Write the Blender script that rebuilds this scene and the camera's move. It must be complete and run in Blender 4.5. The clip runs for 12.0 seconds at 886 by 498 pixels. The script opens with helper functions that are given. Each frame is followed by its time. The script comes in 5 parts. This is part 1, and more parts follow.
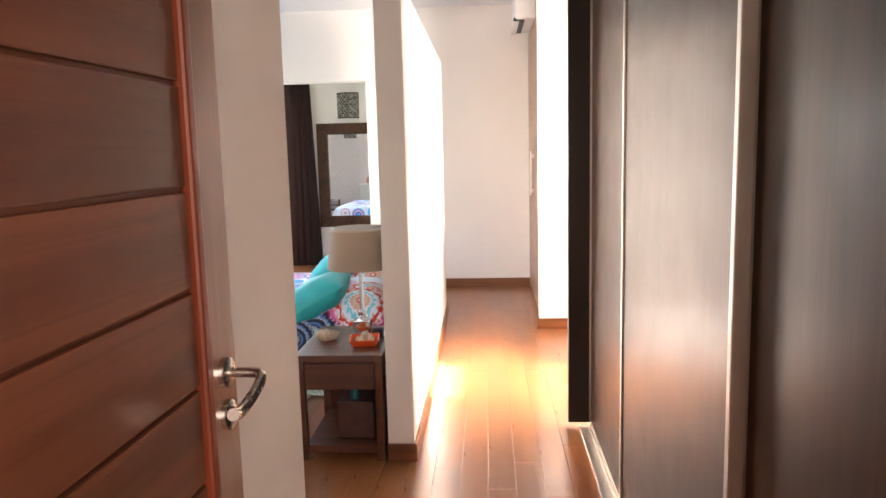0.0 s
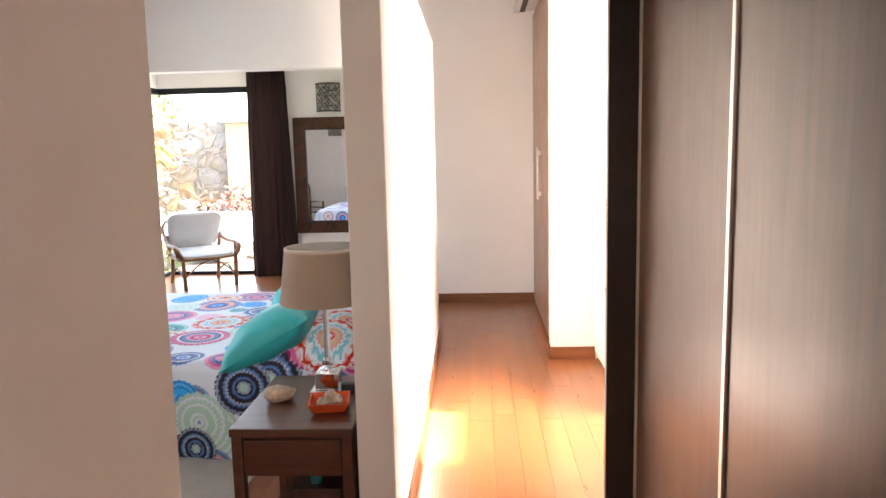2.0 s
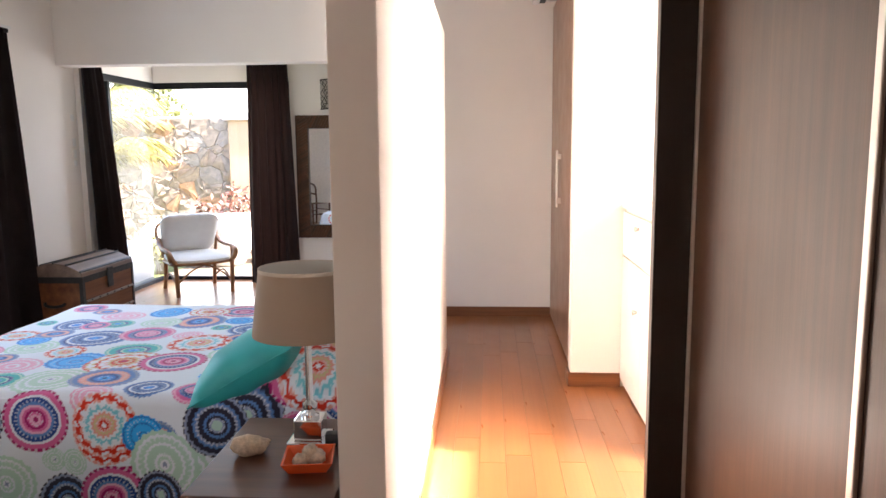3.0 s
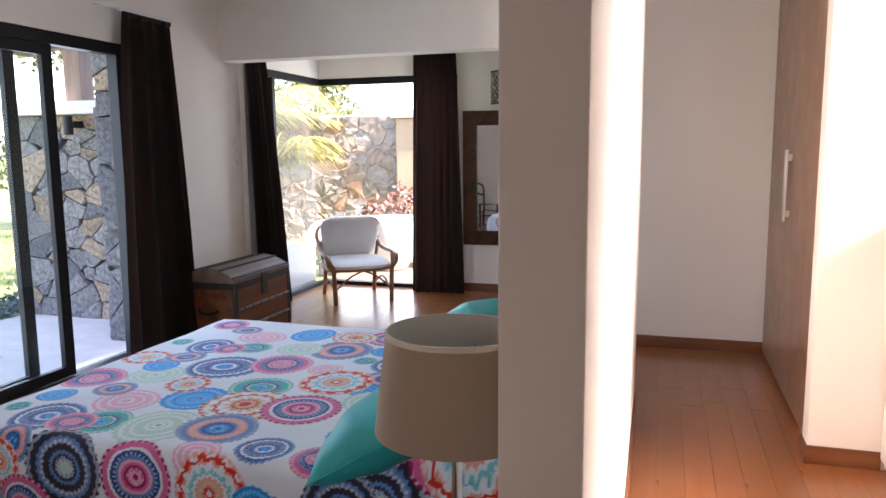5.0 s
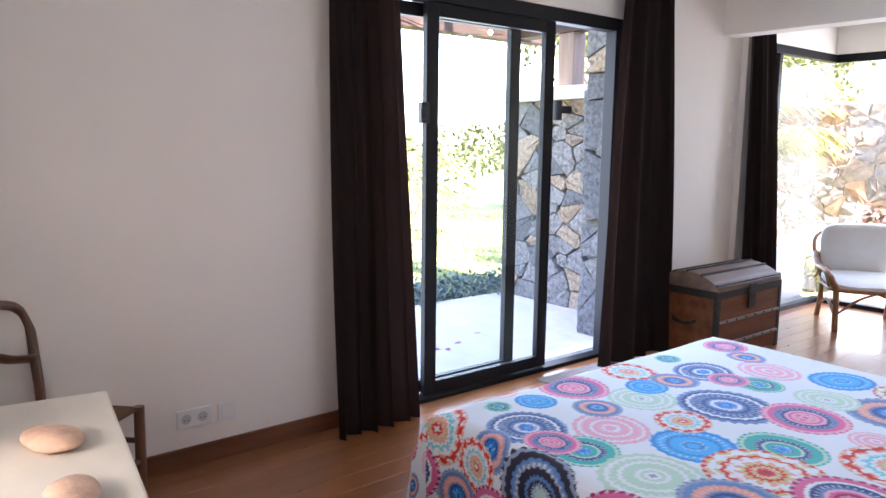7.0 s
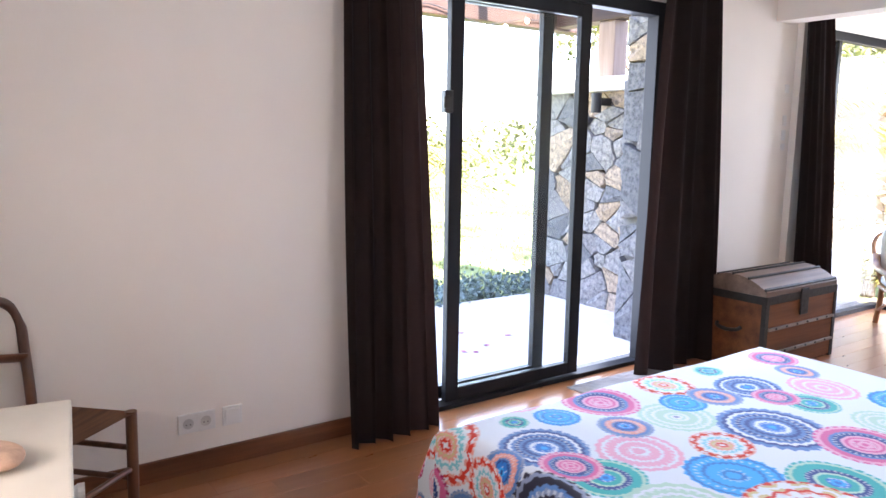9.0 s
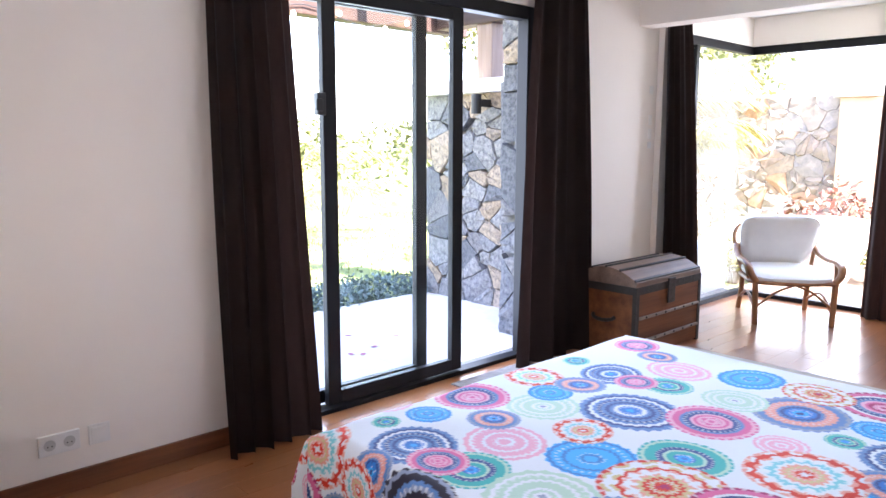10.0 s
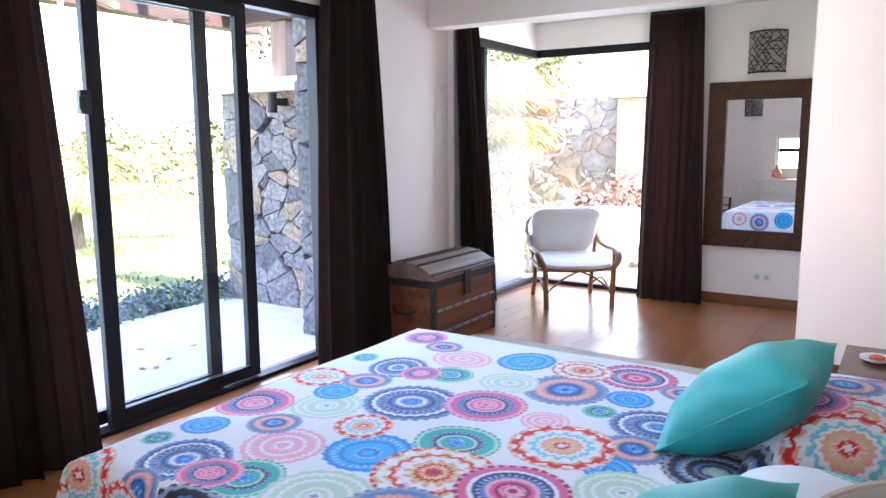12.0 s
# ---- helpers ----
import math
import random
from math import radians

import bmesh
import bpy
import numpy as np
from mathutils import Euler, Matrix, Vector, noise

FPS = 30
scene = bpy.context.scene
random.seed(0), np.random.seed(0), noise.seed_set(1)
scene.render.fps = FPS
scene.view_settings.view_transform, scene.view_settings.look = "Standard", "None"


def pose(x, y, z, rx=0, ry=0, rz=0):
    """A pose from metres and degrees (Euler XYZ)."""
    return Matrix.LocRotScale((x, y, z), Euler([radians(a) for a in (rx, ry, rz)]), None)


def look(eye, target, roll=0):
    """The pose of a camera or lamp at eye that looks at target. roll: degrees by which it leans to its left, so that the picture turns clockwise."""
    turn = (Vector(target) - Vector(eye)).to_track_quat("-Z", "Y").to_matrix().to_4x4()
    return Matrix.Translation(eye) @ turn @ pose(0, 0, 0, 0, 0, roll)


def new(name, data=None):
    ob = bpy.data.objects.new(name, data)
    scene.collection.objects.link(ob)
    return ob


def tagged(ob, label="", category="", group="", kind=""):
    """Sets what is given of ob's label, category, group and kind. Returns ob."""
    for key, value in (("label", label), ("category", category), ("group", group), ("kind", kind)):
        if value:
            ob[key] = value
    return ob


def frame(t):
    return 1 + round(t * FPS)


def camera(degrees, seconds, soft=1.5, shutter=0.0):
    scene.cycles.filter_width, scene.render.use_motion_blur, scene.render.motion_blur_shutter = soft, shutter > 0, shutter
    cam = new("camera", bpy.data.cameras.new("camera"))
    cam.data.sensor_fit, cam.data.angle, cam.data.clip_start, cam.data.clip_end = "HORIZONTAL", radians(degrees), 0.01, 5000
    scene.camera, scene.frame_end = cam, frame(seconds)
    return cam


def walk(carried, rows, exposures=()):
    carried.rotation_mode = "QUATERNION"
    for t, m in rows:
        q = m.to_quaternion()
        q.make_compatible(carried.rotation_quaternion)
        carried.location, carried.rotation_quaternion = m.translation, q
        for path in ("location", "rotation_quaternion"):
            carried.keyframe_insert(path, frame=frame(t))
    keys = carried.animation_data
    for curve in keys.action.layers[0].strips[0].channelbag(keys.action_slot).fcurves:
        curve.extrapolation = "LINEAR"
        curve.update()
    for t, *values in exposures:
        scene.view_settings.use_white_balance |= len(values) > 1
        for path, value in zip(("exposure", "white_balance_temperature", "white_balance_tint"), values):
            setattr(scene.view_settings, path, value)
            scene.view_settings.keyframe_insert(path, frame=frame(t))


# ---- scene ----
cam = camera(62.6, 12.0)
PATH = [
    (0, (0.46, -0.495, 1.513), (0.331, 1.482, 1.239), -1.4),
    (0.5, (0.445, -0.255, 1.497), (0.323, 1.722, 1.222), -1.5),
    (1, (0.429, -0.022, 1.496), (0.315, 1.956, 1.218), -1.6),
    (1.5, (0.416, 0.234, 1.495), (0.308, 2.211, 1.216), -1.6),
    (2, (0.381, 0.513, 1.477), (0.279, 2.492, 1.203), -1.3),
    (2.5, (0.377, 0.775, 1.474), (0.263, 2.753, 1.201), -1.1),
    (2.7, (0.37, 0.869, 1.474), (0.252, 2.848, 1.206), -0.7),
    (4.3, (0.32, 1.643, 1.483), (0.023, 3.6, 1.2), -1.5),
    (4.5, (0.308, 1.694, 1.498), (-0.058, 3.64, 1.212), -1.6),
    (5, (0.177, 1.854, 1.48), (-0.398, 3.751, 1.211), -0.5),
    (5.5, (0.066, 1.975, 1.482), (-0.796, 3.759, 1.21), -0.3),
    (6, (-0.106, 2.115, 1.491), (-1.249, 3.73, 1.203), -0.0),
    (6.5, (-0.248, 2.23, 1.455), (-1.637, 3.64, 1.169), 0.1),
    (7, (-0.408, 2.288, 1.425), (-1.952, 3.527, 1.139), 0.7),
    (7.2, (-0.484, 2.31, 1.403), (-2.065, 3.502, 1.122), 0.8),
    (8.8, (-0.542, 2.499, 1.392), (-2.182, 3.606, 1.099), 0.9),
    (9, (-0.532, 2.517, 1.395), (-2.147, 3.66, 1.1), 0.9),
    (9.5, (-0.487, 2.559, 1.398), (-2.026, 3.802, 1.107), 0.5),
    (10, (-0.447, 2.588, 1.401), (-1.889, 3.944, 1.111), 0.2),
    (10.5, (-0.411, 2.607, 1.41), (-1.748, 4.064, 1.115), 0.1),
    (11, (-0.385, 2.638, 1.4), (-1.624, 4.181, 1.11), -0.1),
    (11.5, (-0.354, 2.663, 1.399), (-1.505, 4.273, 1.108), -0.2),
    (12, (-0.32, 2.685, 1.401), (-1.391, 4.349, 1.108), -0.3),
]
EXPOSURES = [(0, 4.03, 6800, 19), (2.5, 3.58, 7000, 22), (4.5, 2.87, 7000, 24), (5.5, 3.02, 6450, 24), (7.0, 3.5, 6500, 25), (9.0, 3.9, 6650, 26), (12, 3.63, 6200, 26)]
walk(cam, [(t, look(e, g, r)) for t, e, g, r in PATH], EXPOSURES)

# ---- daylight: sun from the east, sky all round; one added fill in the hall ----
world = bpy.data.worlds.new("sky")
scene.world = world
world.use_nodes = True
wn = world.node_tree
sky = wn.nodes.new("ShaderNodeTexSky")
sky.sky_type = "NISHITA"
sky.sun_disc = False
sky.sun_elevation = radians(48)
sky.sun_rotation = radians(98)
wn.links.new(sky.outputs["Color"], wn.nodes["Background"].inputs["Color"])
wn.nodes["Background"].inputs["Strength"].default_value = 0.15

sun_data = bpy.data.lights.new("sun", "SUN")
sun_data.energy = 5.0
sun_data.angle = radians(2.2)
sun_data.color = (1.0, 0.97, 0.93)
sun = new("sun", sun_data)
sun.matrix_world = look((8, -1.1, 9.0), (0, 0, 0))


def area_lamp(name, eye, target, w, h, watts, color=(1.0, 0.97, 0.93)):
    """An area lamp: skylight from an opening, or a plain added fill."""
    d = bpy.data.lights.new(name, "AREA")
    d.shape, d.size, d.size_y, d.energy, d.color = "RECTANGLE", w, h, watts, color
    ob = new(name, d)
    ob.matrix_world = look(eye, target)
    return ob


area_lamp("skylight_patio_door", (-3.80, 5.25, 1.15), (-2.0, 5.25, 1.05), 1.9, 2.1, 8, (0.62, 0.80, 1.0))
area_lamp("skylight_bay_window", (-2.65, 9.45, 1.1), (-2.4, 7.5, 0.9), 1.4, 2.1, 6, (0.74, 0.87, 1.0))
glass_door_light = area_lamp("skylight_glass_door", (1.93, 3.88, 0.95), (0.35, 5.0, 0.65), 0.72, 1.4, 15, (1.0, 0.945, 0.87))
glass_door_light.data.spread = radians(115)
area_lamp("skylight_near_window", (-1.89, 1.91, 1.16), (-1.89, 4.0, 1.1), 0.7, 0.5, 1.5, (1.0, 0.92, 0.84))
# added fill that brightens the entrance door; the hall has no window
area_lamp("hall_fill", (1.1, -1.5, 1.6), (-0.7, 0.35, 1.2), 1.0, 1.6, 3.7, (1.0, 0.86, 0.75))


# ---- materials ----
def node_material(name):
    m = bpy.data.materials.new(name)
    m.use_nodes = True
    nt = m.node_tree
    return m, nt, nt.nodes["Principled BSDF"]


def noise_tex(nt, scale, detail=4.0, stretch=(1, 1, 1), rough=0.55, coords="Object", shift=None):
    tc = nt.nodes.new("ShaderNodeTexCoord")
    mp = nt.nodes.new("ShaderNodeMapping")
    mp.inputs["Scale"].default_value = stretch
    nt.links.new(tc.outputs[coords], mp.inputs["Vector"])
    if shift:
        nt.links.new(shift, mp.inputs["Location"])
    n = nt.nodes.new("ShaderNodeTexNoise")
    n.inputs["Scale"].default_value = scale
    n.inputs["Detail"].default_value = detail
    n.inputs["Roughness"].default_value = rough
    nt.links.new(mp.outputs["Vector"], n.inputs["Vector"])
    return n


def ramp(nt, fac, stops):
    r = nt.nodes.new("ShaderNodeValToRGB")
    e = r.color_ramp.elements
    while len(e) < len(stops):
        e.new(0.5)
    for el, (p, c) in zip(e, stops):
        el.position, el.color = p, (*c, 1)
    nt.links.new(fac, r.inputs["Fac"])
    return r.outputs["Color"]


def mix(nt, a, b, fac, mode="MIX"):
    n = nt.nodes.new("ShaderNodeMix")
    n.data_type, n.blend_type = "RGBA", mode
    for sock, v in ((n.inputs[6], a), (n.inputs[7], b), (n.inputs[0], fac)):
        if hasattr(v, "is_linked"):
            nt.links.new(v, sock)
        elif isinstance(v, tuple):
            sock.default_value = (*v, 1)
        else:
            sock.default_value = v
    return n.outputs[2]


def bump(nt, bsdf, height, strength, distance=0.002):
    b = nt.nodes.new("ShaderNodeBump")
    b.inputs["Strength"].default_value = strength
    b.inputs["Distance"].default_value = distance
    nt.links.new(height, b.inputs["Height"])
    nt.links.new(b.outputs["Normal"], bsdf.inputs["Normal"])


def dark(c, f):
    return tuple(v * f for v in c)


def plaster(name, color, coords="Object"):
    m, nt, b = node_material(name)
    big = noise_tex(nt, 1.3, 3, coords=coords)
    fine = noise_tex(nt, 160, 5, coords=coords)
    nt.links.new(ramp(nt, big.outputs["Fac"], [(0.3, dark(color, 0.95)), (0.7, color)]), b.inputs["Base Color"])
    b.inputs["Roughness"].default_value = 0.75
    bump(nt, b, fine.outputs["Fac"], 0.12, 0.001)
    return m


def wood(name, light, deep, axis="y", gloss=0.35, scale=1.0, varied=0.0, coat=0.0, gloss_spread=0.1, relief=0.12, streaks=0.55, long=1.2):
    """Grain along the given axis, at real size; varied: how far single pieces differ."""
    m, nt, b = node_material(name)
    st = {"x": (long, 22, 22), "y": (22, long, 22), "z": (22, 22, long)}[axis]
    st2 = {"x": (3, 160, 160), "y": (160, 3, 160), "z": (160, 160, 3)}[axis]
    info = nt.nodes.new("ShaderNodeObjectInfo")
    far = nt.nodes.new("ShaderNodeVectorMath")
    far.operation = "SCALE"
    far.inputs[0].default_value = (37, 91, 53)
    nt.links.new(info.outputs["Random"], far.inputs["Scale"])
    a = noise_tex(nt, 1.0 * scale, 5, st, shift=far.outputs["Vector"])
    f = noise_tex(nt, 1.0 * scale, 3, st2, shift=far.outputs["Vector"])
    c = ramp(nt, a.outputs["Fac"], [(0.28, deep), (0.5, dark(tuple((u + v) / 2 for u, v in zip(light, deep)), 1.0)), (0.72, light)])
    c = mix(nt, c, dark(deep, 0.75), ramp(nt, f.outputs["Fac"], [(0.52, (0, 0, 0)), (0.75, (streaks,) * 3)]))
    if varied:
        c = mix(nt, c, ramp(nt, info.outputs["Random"], [(0, (1 - varied,) * 3), (0.5, (1, 0.97, 0.93)), (1, (1.0 + varied * 0.5, 1, 0.96))]), 1.0, "MULTIPLY")
    nt.links.new(c, b.inputs["Base Color"])
    g = noise_tex(nt, 6, 3)
    nt.links.new(ramp(nt, g.outputs["Fac"], [(0.3, (gloss - gloss_spread * 0.5,) * 3), (0.7, (gloss + gloss_spread * 0.5,) * 3)]), b.inputs["Roughness"])
    b.inputs["Coat Weight"].default_value = coat
    b.inputs["Coat Roughness"].default_value = 0.15
    bump(nt, b, f.outputs["Fac"], relief, 0.001)
    return m


def fabric(name, color, weave=700, rough=0.9, spread=0.8, sheen=0.2):
    m, nt, b = node_material(name)
    n = noise_tex(nt, 7, 3)
    w = noise_tex(nt, weave, 2)
    nt.links.new(ramp(nt, n.outputs["Fac"], [(0.3, dark(color, spread)), (0.7, color)]), b.inputs["Base Color"])
    b.inputs["Roughness"].default_value = rough
    b.inputs["Sheen Weight"].default_value = sheen
    bump(nt, b, w.outputs["Fac"], 0.25, 0.001)
    return m


def metal(name, color, rough, metallic=1.0):
    m, nt, b = node_material(name)
    n = noise_tex(nt, 40, 4)
    nt.links.new(ramp(nt, n.outputs["Fac"], [(0.3, dark(color, 0.9)), (0.7, color)]), b.inputs["Base Color"])
    nt.links.new(ramp(nt, n.outputs["Fac"], [(0.3, (rough * 0.8,) * 3), (0.7, (rough * 1.25,) * 3)]), b.inputs["Roughness"])
    b.inputs["Metallic"].default_value = metallic
    return m


def paint(name, color, rough=0.4, spread=0.93):
    m, nt, b = node_material(name)
    n = noise_tex(nt, 9, 4)
    nt.links.new(ramp(nt, n.outputs["Fac"], [(0.3, dark(color, spread)), (0.7, color)]), b.inputs["Base Color"])
    b.inputs["Roughness"].default_value = rough
    f = noise_tex(nt, 90, 3)
    bump(nt, b, f.outputs["Fac"], 0.05, 0.001)
    return m


def glass_pane(name):
    """Thin clear pane: see-through with a faint surface reflection."""
    m, nt, b = node_material(name)
    nt.nodes.remove(b)
    tr = nt.nodes.new("ShaderNodeBsdfTransparent")
    tr.inputs["Color"].default_value = (0.96, 0.98, 0.97, 1)
    gl = nt.nodes.new("ShaderNodeBsdfGlossy")
    gl.inputs["Roughness"].default_value = 0.02
    lw = nt.nodes.new("ShaderNodeLayerWeight")
    lw.inputs["Blend"].default_value = 0.5
    pw = nt.nodes.new("ShaderNodeMath")
    pw.operation = "POWER"
    pw.inputs[1].default_value = 5.0
    nt.links.new(lw.outputs["Facing"], pw.inputs[0])
    fr = nt.nodes.new("ShaderNodeMath")
    fr.operation = "MULTIPLY_ADD"
    fr.inputs[1].default_value, fr.inputs[2].default_value = 0.4, 0.02
    nt.links.new(pw.outputs[0], fr.inputs[0])
    mx = nt.nodes.new("ShaderNodeMixShader")
    nt.links.new(fr.outputs[0], mx.inputs["Fac"])
    nt.links.new(tr.outputs["BSDF"], mx.inputs[1])
    nt.links.new(gl.outputs["BSDF"], mx.inputs[2])
    nt.links.new(mx.outputs["Shader"], nt.nodes["Material Output"].inputs["Surface"])
    return m


def frosted(name):
    """Obscured glass: lets light through, spread out."""
    m, nt, b = node_material(name)
    tl = nt.nodes.new("ShaderNodeBsdfTranslucent")
    tl.inputs["Color"].default_value = (0.86, 0.86, 0.84, 1)
    n = noise_tex(nt, 120, 3)
    b.inputs["Roughness"].default_value = 0.35
    b.inputs["Base Color"].default_value = (0.8, 0.8, 0.78, 1)
    bump(nt, b, n.outputs["Fac"], 0.2, 0.001)
    mx = nt.nodes.new("ShaderNodeMixShader")
    mx.inputs["Fac"].default_value = 0.25
    nt.links.new(tl.outputs["BSDF"], mx.inputs[1])
    nt.links.new(b.outputs["BSDF"], mx.inputs[2])
    nt.links.new(mx.outputs["Shader"], nt.nodes["Material Output"].inputs["Surface"])
    return m


def stone_material(name, tones, coords="Object", scale=18, worn=0.35):
    m, nt, b = node_material(name)
    info = nt.nodes.new("ShaderNodeObjectInfo")
    base = ramp(nt, info.outputs["Random"], tones)
    n = noise_tex(nt, scale, 6, rough=0.7)
    c = mix(nt, base, ramp(nt, n.outputs["Fac"], [(0.32, (1 - worn, 1 - worn, 1 - worn * 0.97)), (0.5, (0.97, 0.97, 0.97)), (0.7, (1 + worn * 0.8, 1 + worn * 0.7, 1 + worn * 0.55))]), 1.0, "MULTIPLY")
    nt.links.new(c, b.inputs["Base Color"])
    b.inputs["Roughness"].default_value = 0.85
    bump(nt, b, n.outputs["Fac"], min(1.0, worn * 1.4), 0.012)
    return m


def leaf_material(name, tones):
    m, nt, b = node_material(name)
    geo = nt.nodes.new("ShaderNodeNewGeometry")
    nt.links.new(ramp(nt, geo.outputs["Random Per Island"], tones), b.inputs["Base Color"])
    b.inputs["Roughness"].default_value = 0.5
    b.inputs["Transmission Weight"].default_value = 0.0
    b.inputs["Subsurface Weight"].default_value = 0.0
    return m


WALL = plaster("white_wall_paint", (0.86, 0.802, 0.74))
CEIL = plaster("white_ceiling_paint", (0.82, 0.81, 0.79))
FLOORWOOD = wood("bamboo_floor_wood", (0.315, 0.122, 0.043), (0.265, 0.096, 0.033), "y", 0.30, 1.0, 0.14, 0.35, 0.06, 0.02, 0.30, 0.35)
SKIRT = wood("skirting_wood", (0.25, 0.092, 0.034), (0.12, 0.040, 0.015), "y", 0.35)
SKIRTX = wood("skirting_wood_across", (0.25, 0.092, 0.034), (0.12, 0.040, 0.015), "x", 0.35)
WENGE = wood("wenge_veneer", (0.052, 0.0215, 0.0105), (0.024, 0.0098, 0.0046), "z", 0.31, 1.6, 0.06, 0.0, 0.05)
WENGE.node_tree.nodes["Principled BSDF"].inputs["Specular IOR Level"].default_value = 0.19
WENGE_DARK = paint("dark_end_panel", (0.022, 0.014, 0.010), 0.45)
CABINET_WOOD = wood("brown_cabinet_veneer", (0.32, 0.18, 0.11), (0.22, 0.118, 0.07), "z", 0.35, 1.4)
DOORWOOD = wood("dark_door_wood", (0.165, 0.058, 0.029), (0.066, 0.022, 0.011), "y", 0.38, 0.7, 0.12, 0.0)
DOORBEAD = wood("red_bead_wood", (0.20, 0.042, 0.015), (0.11, 0.021, 0.008), "z", 0.35)
DOORSTILE = wood("varnished_stile_wood", (0.22, 0.095, 0.052), (0.15, 0.060, 0.032), "z", 0.30, 1, 0, 1.0, 0.02)
WALNUT = wood("walnut_furniture_wood", (0.125, 0.042, 0.019), (0.055, 0.018, 0.009), "x", 0.33, 0.8, 0.08, 0.12)
TRUNKWOOD = wood("old_trunk_wood", (0.23, 0.080, 0.028), (0.085, 0.026, 0.010), "y", 0.55, 0.6, 0.1)
RATTAN = wood("rattan_cane", (0.42, 0.20, 0.085), (0.20, 0.082, 0.034), "z", 0.35, 1.3)
CHAIRWOOD = wood("old_chair_wood", (0.17, 0.07, 0.033), (0.07, 0.026, 0.013), "z", 0.35)
MIRRORWOOD = wood("mirror_frame_wood", (0.12, 0.052, 0.022), (0.038, 0.016, 0.007), "x", 0.5, 0.9, 0.35)
for aged in (TRUNKWOOD, MIRRORWOOD):
    aged.node_tree.nodes["Principled BSDF"].inputs["Specular IOR Level"].default_value = 0.25
ALU_BLACK = paint("black_coated_aluminium", (0.010, 0.010, 0.012), 0.5)
ALU_BLACK.node_tree.nodes["Principled BSDF"].inputs["Specular IOR Level"].default_value = 0.2
ALU = metal("brushed_aluminium", (0.66, 0.63, 0.59), 0.42)
STEEL = metal("satin_steel", (0.62, 0.59, 0.55), 0.25)
CHROME = metal("chrome", (0.8, 0.8, 0.8), 0.08)
IRON = metal("blackened_iron", (0.024, 0.018, 0.015), 0.6, 0.2)
CURTAIN = fabric("dark_brown_curtain_cloth", (0.025, 0.0122, 0.010), 500, 0.9, 0.7, 0.0)
CUSHION_WHITE = fabric("white_cushion_cloth", (0.80, 0.79, 0.77), 400, 0.9, 0.93)
TEAL = fabric("turquoise_satin_cotton", (0.0, 0.40, 0.40), 900, 0.55, 0.8, 0.06)
SHADE = fabric("beige_lampshade_cloth", (0.52, 0.385, 0.285), 900, 0.9, 0.94)
SHADE_TRIM = fabric("pale_lampshade_tape", (0.60, 0.51, 0.42), 900, 0.9, 0.95)
SHADE_IN = fabric("pale_lampshade_lining", (0.60, 0.56, 0.50), 900, 0.9, 0.95)
for shade_mat, through_tint, share in ((SHADE, (0.50, 0.40, 0.31), 0.35), (CURTAIN, (0.22, 0.09, 0.065), 0.03)):
    nt = shade_mat.node_tree
    tl = nt.nodes.new("ShaderNodeBsdfTranslucent")
    tl.inputs["Color"].default_value = (*through_tint, 1)
    mx = nt.nodes.new("ShaderNodeMixShader")
    mx.inputs["Fac"].default_value = share
    nt.links.new(nt.nodes["Principled BSDF"].outputs["BSDF"], mx.inputs[1])
    nt.links.new(tl.outputs["BSDF"], mx.inputs[2])
    nt.links.new(mx.outputs["Shader"], nt.nodes["Material Output"].inputs["Surface"])
GREYCLOTH = fabric("grey_bed_base_cloth", (0.44, 0.42, 0.39), 500)
MATCLOTH = fabric("grey_brown_mat_pile", (0.20, 0.165, 0.15), 260, 1.0, 0.6)
SOCKET = paint("white_plastic", (0.80, 0.79, 0.77), 0.35)
BLACKPLASTIC = paint("black_plastic", (0.015, 0.015, 0.016), 0.5)
WHITE_LACQUER = paint("white_lacquer", (0.78, 0.76, 0.72), 0.35)
CREAM = paint("cream_dresser_paint", (0.72, 0.67, 0.58), 0.4)
GLASS = glass_pane("clear_window_glass")
FROSTED = frosted("obscured_door_glass")
MIRROR = metal("mirror_silver", (0.92, 0.93, 0.93), 0.005)
ORANGE = paint("orange_glazed_ceramic", (0.75, 0.10, 0.025), 0.25)
SHELL = stone_material("shell_surface", [(0, (0.55, 0.42, 0.30)), (1, (0.62, 0.50, 0.38))], scale=60)
PEBBLE = stone_material("pink_stone", [(0, (0.62, 0.40, 0.28)), (1, (0.66, 0.44, 0.33))], scale=9)
COPPER = metal("hammered_copper", (0.72, 0.36, 0.24), 0.28)
BLUEGLASS = paint("blue_glass", (0.0, 0.16, 0.75), 0.1)
PATIO = stone_material("pale_patio_concrete", [(0, (0.74, 0.67, 0.63)), (1, (0.78, 0.70, 0.66))], scale=5, worn=0.12)
PLANTER = paint("white_planter_clay", (0.80, 0.77, 0.72), 0.6)
GREYPLANTER = paint("grey_planter_concrete", (0.46, 0.46, 0.45), 0.8)
STONE = stone_material("basalt_and_ochre_stone", [(0, (0.12, 0.122, 0.13)), (0.3, (0.18, 0.18, 0.19)), (0.55, (0.25, 0.24, 0.23)), (0.76, (0.19, 0.18, 0.18)), (0.82, (0.30, 0.22, 0.15)), (1, (0.36, 0.28, 0.21))], scale=30, worn=0.72)
MORTAR = stone_material("dark_mortar", [(0, (0.19, 0.18, 0.17)), (1, (0.19, 0.18, 0.17))])
GARDENSTONE = stone_material("warm_garden_stone", [(0, (0.26, 0.21, 0.17)), (0.35, (0.36, 0.27, 0.20)), (0.6, (0.30, 0.26, 0.23)), (1, (0.42, 0.24, 0.14))], scale=14)
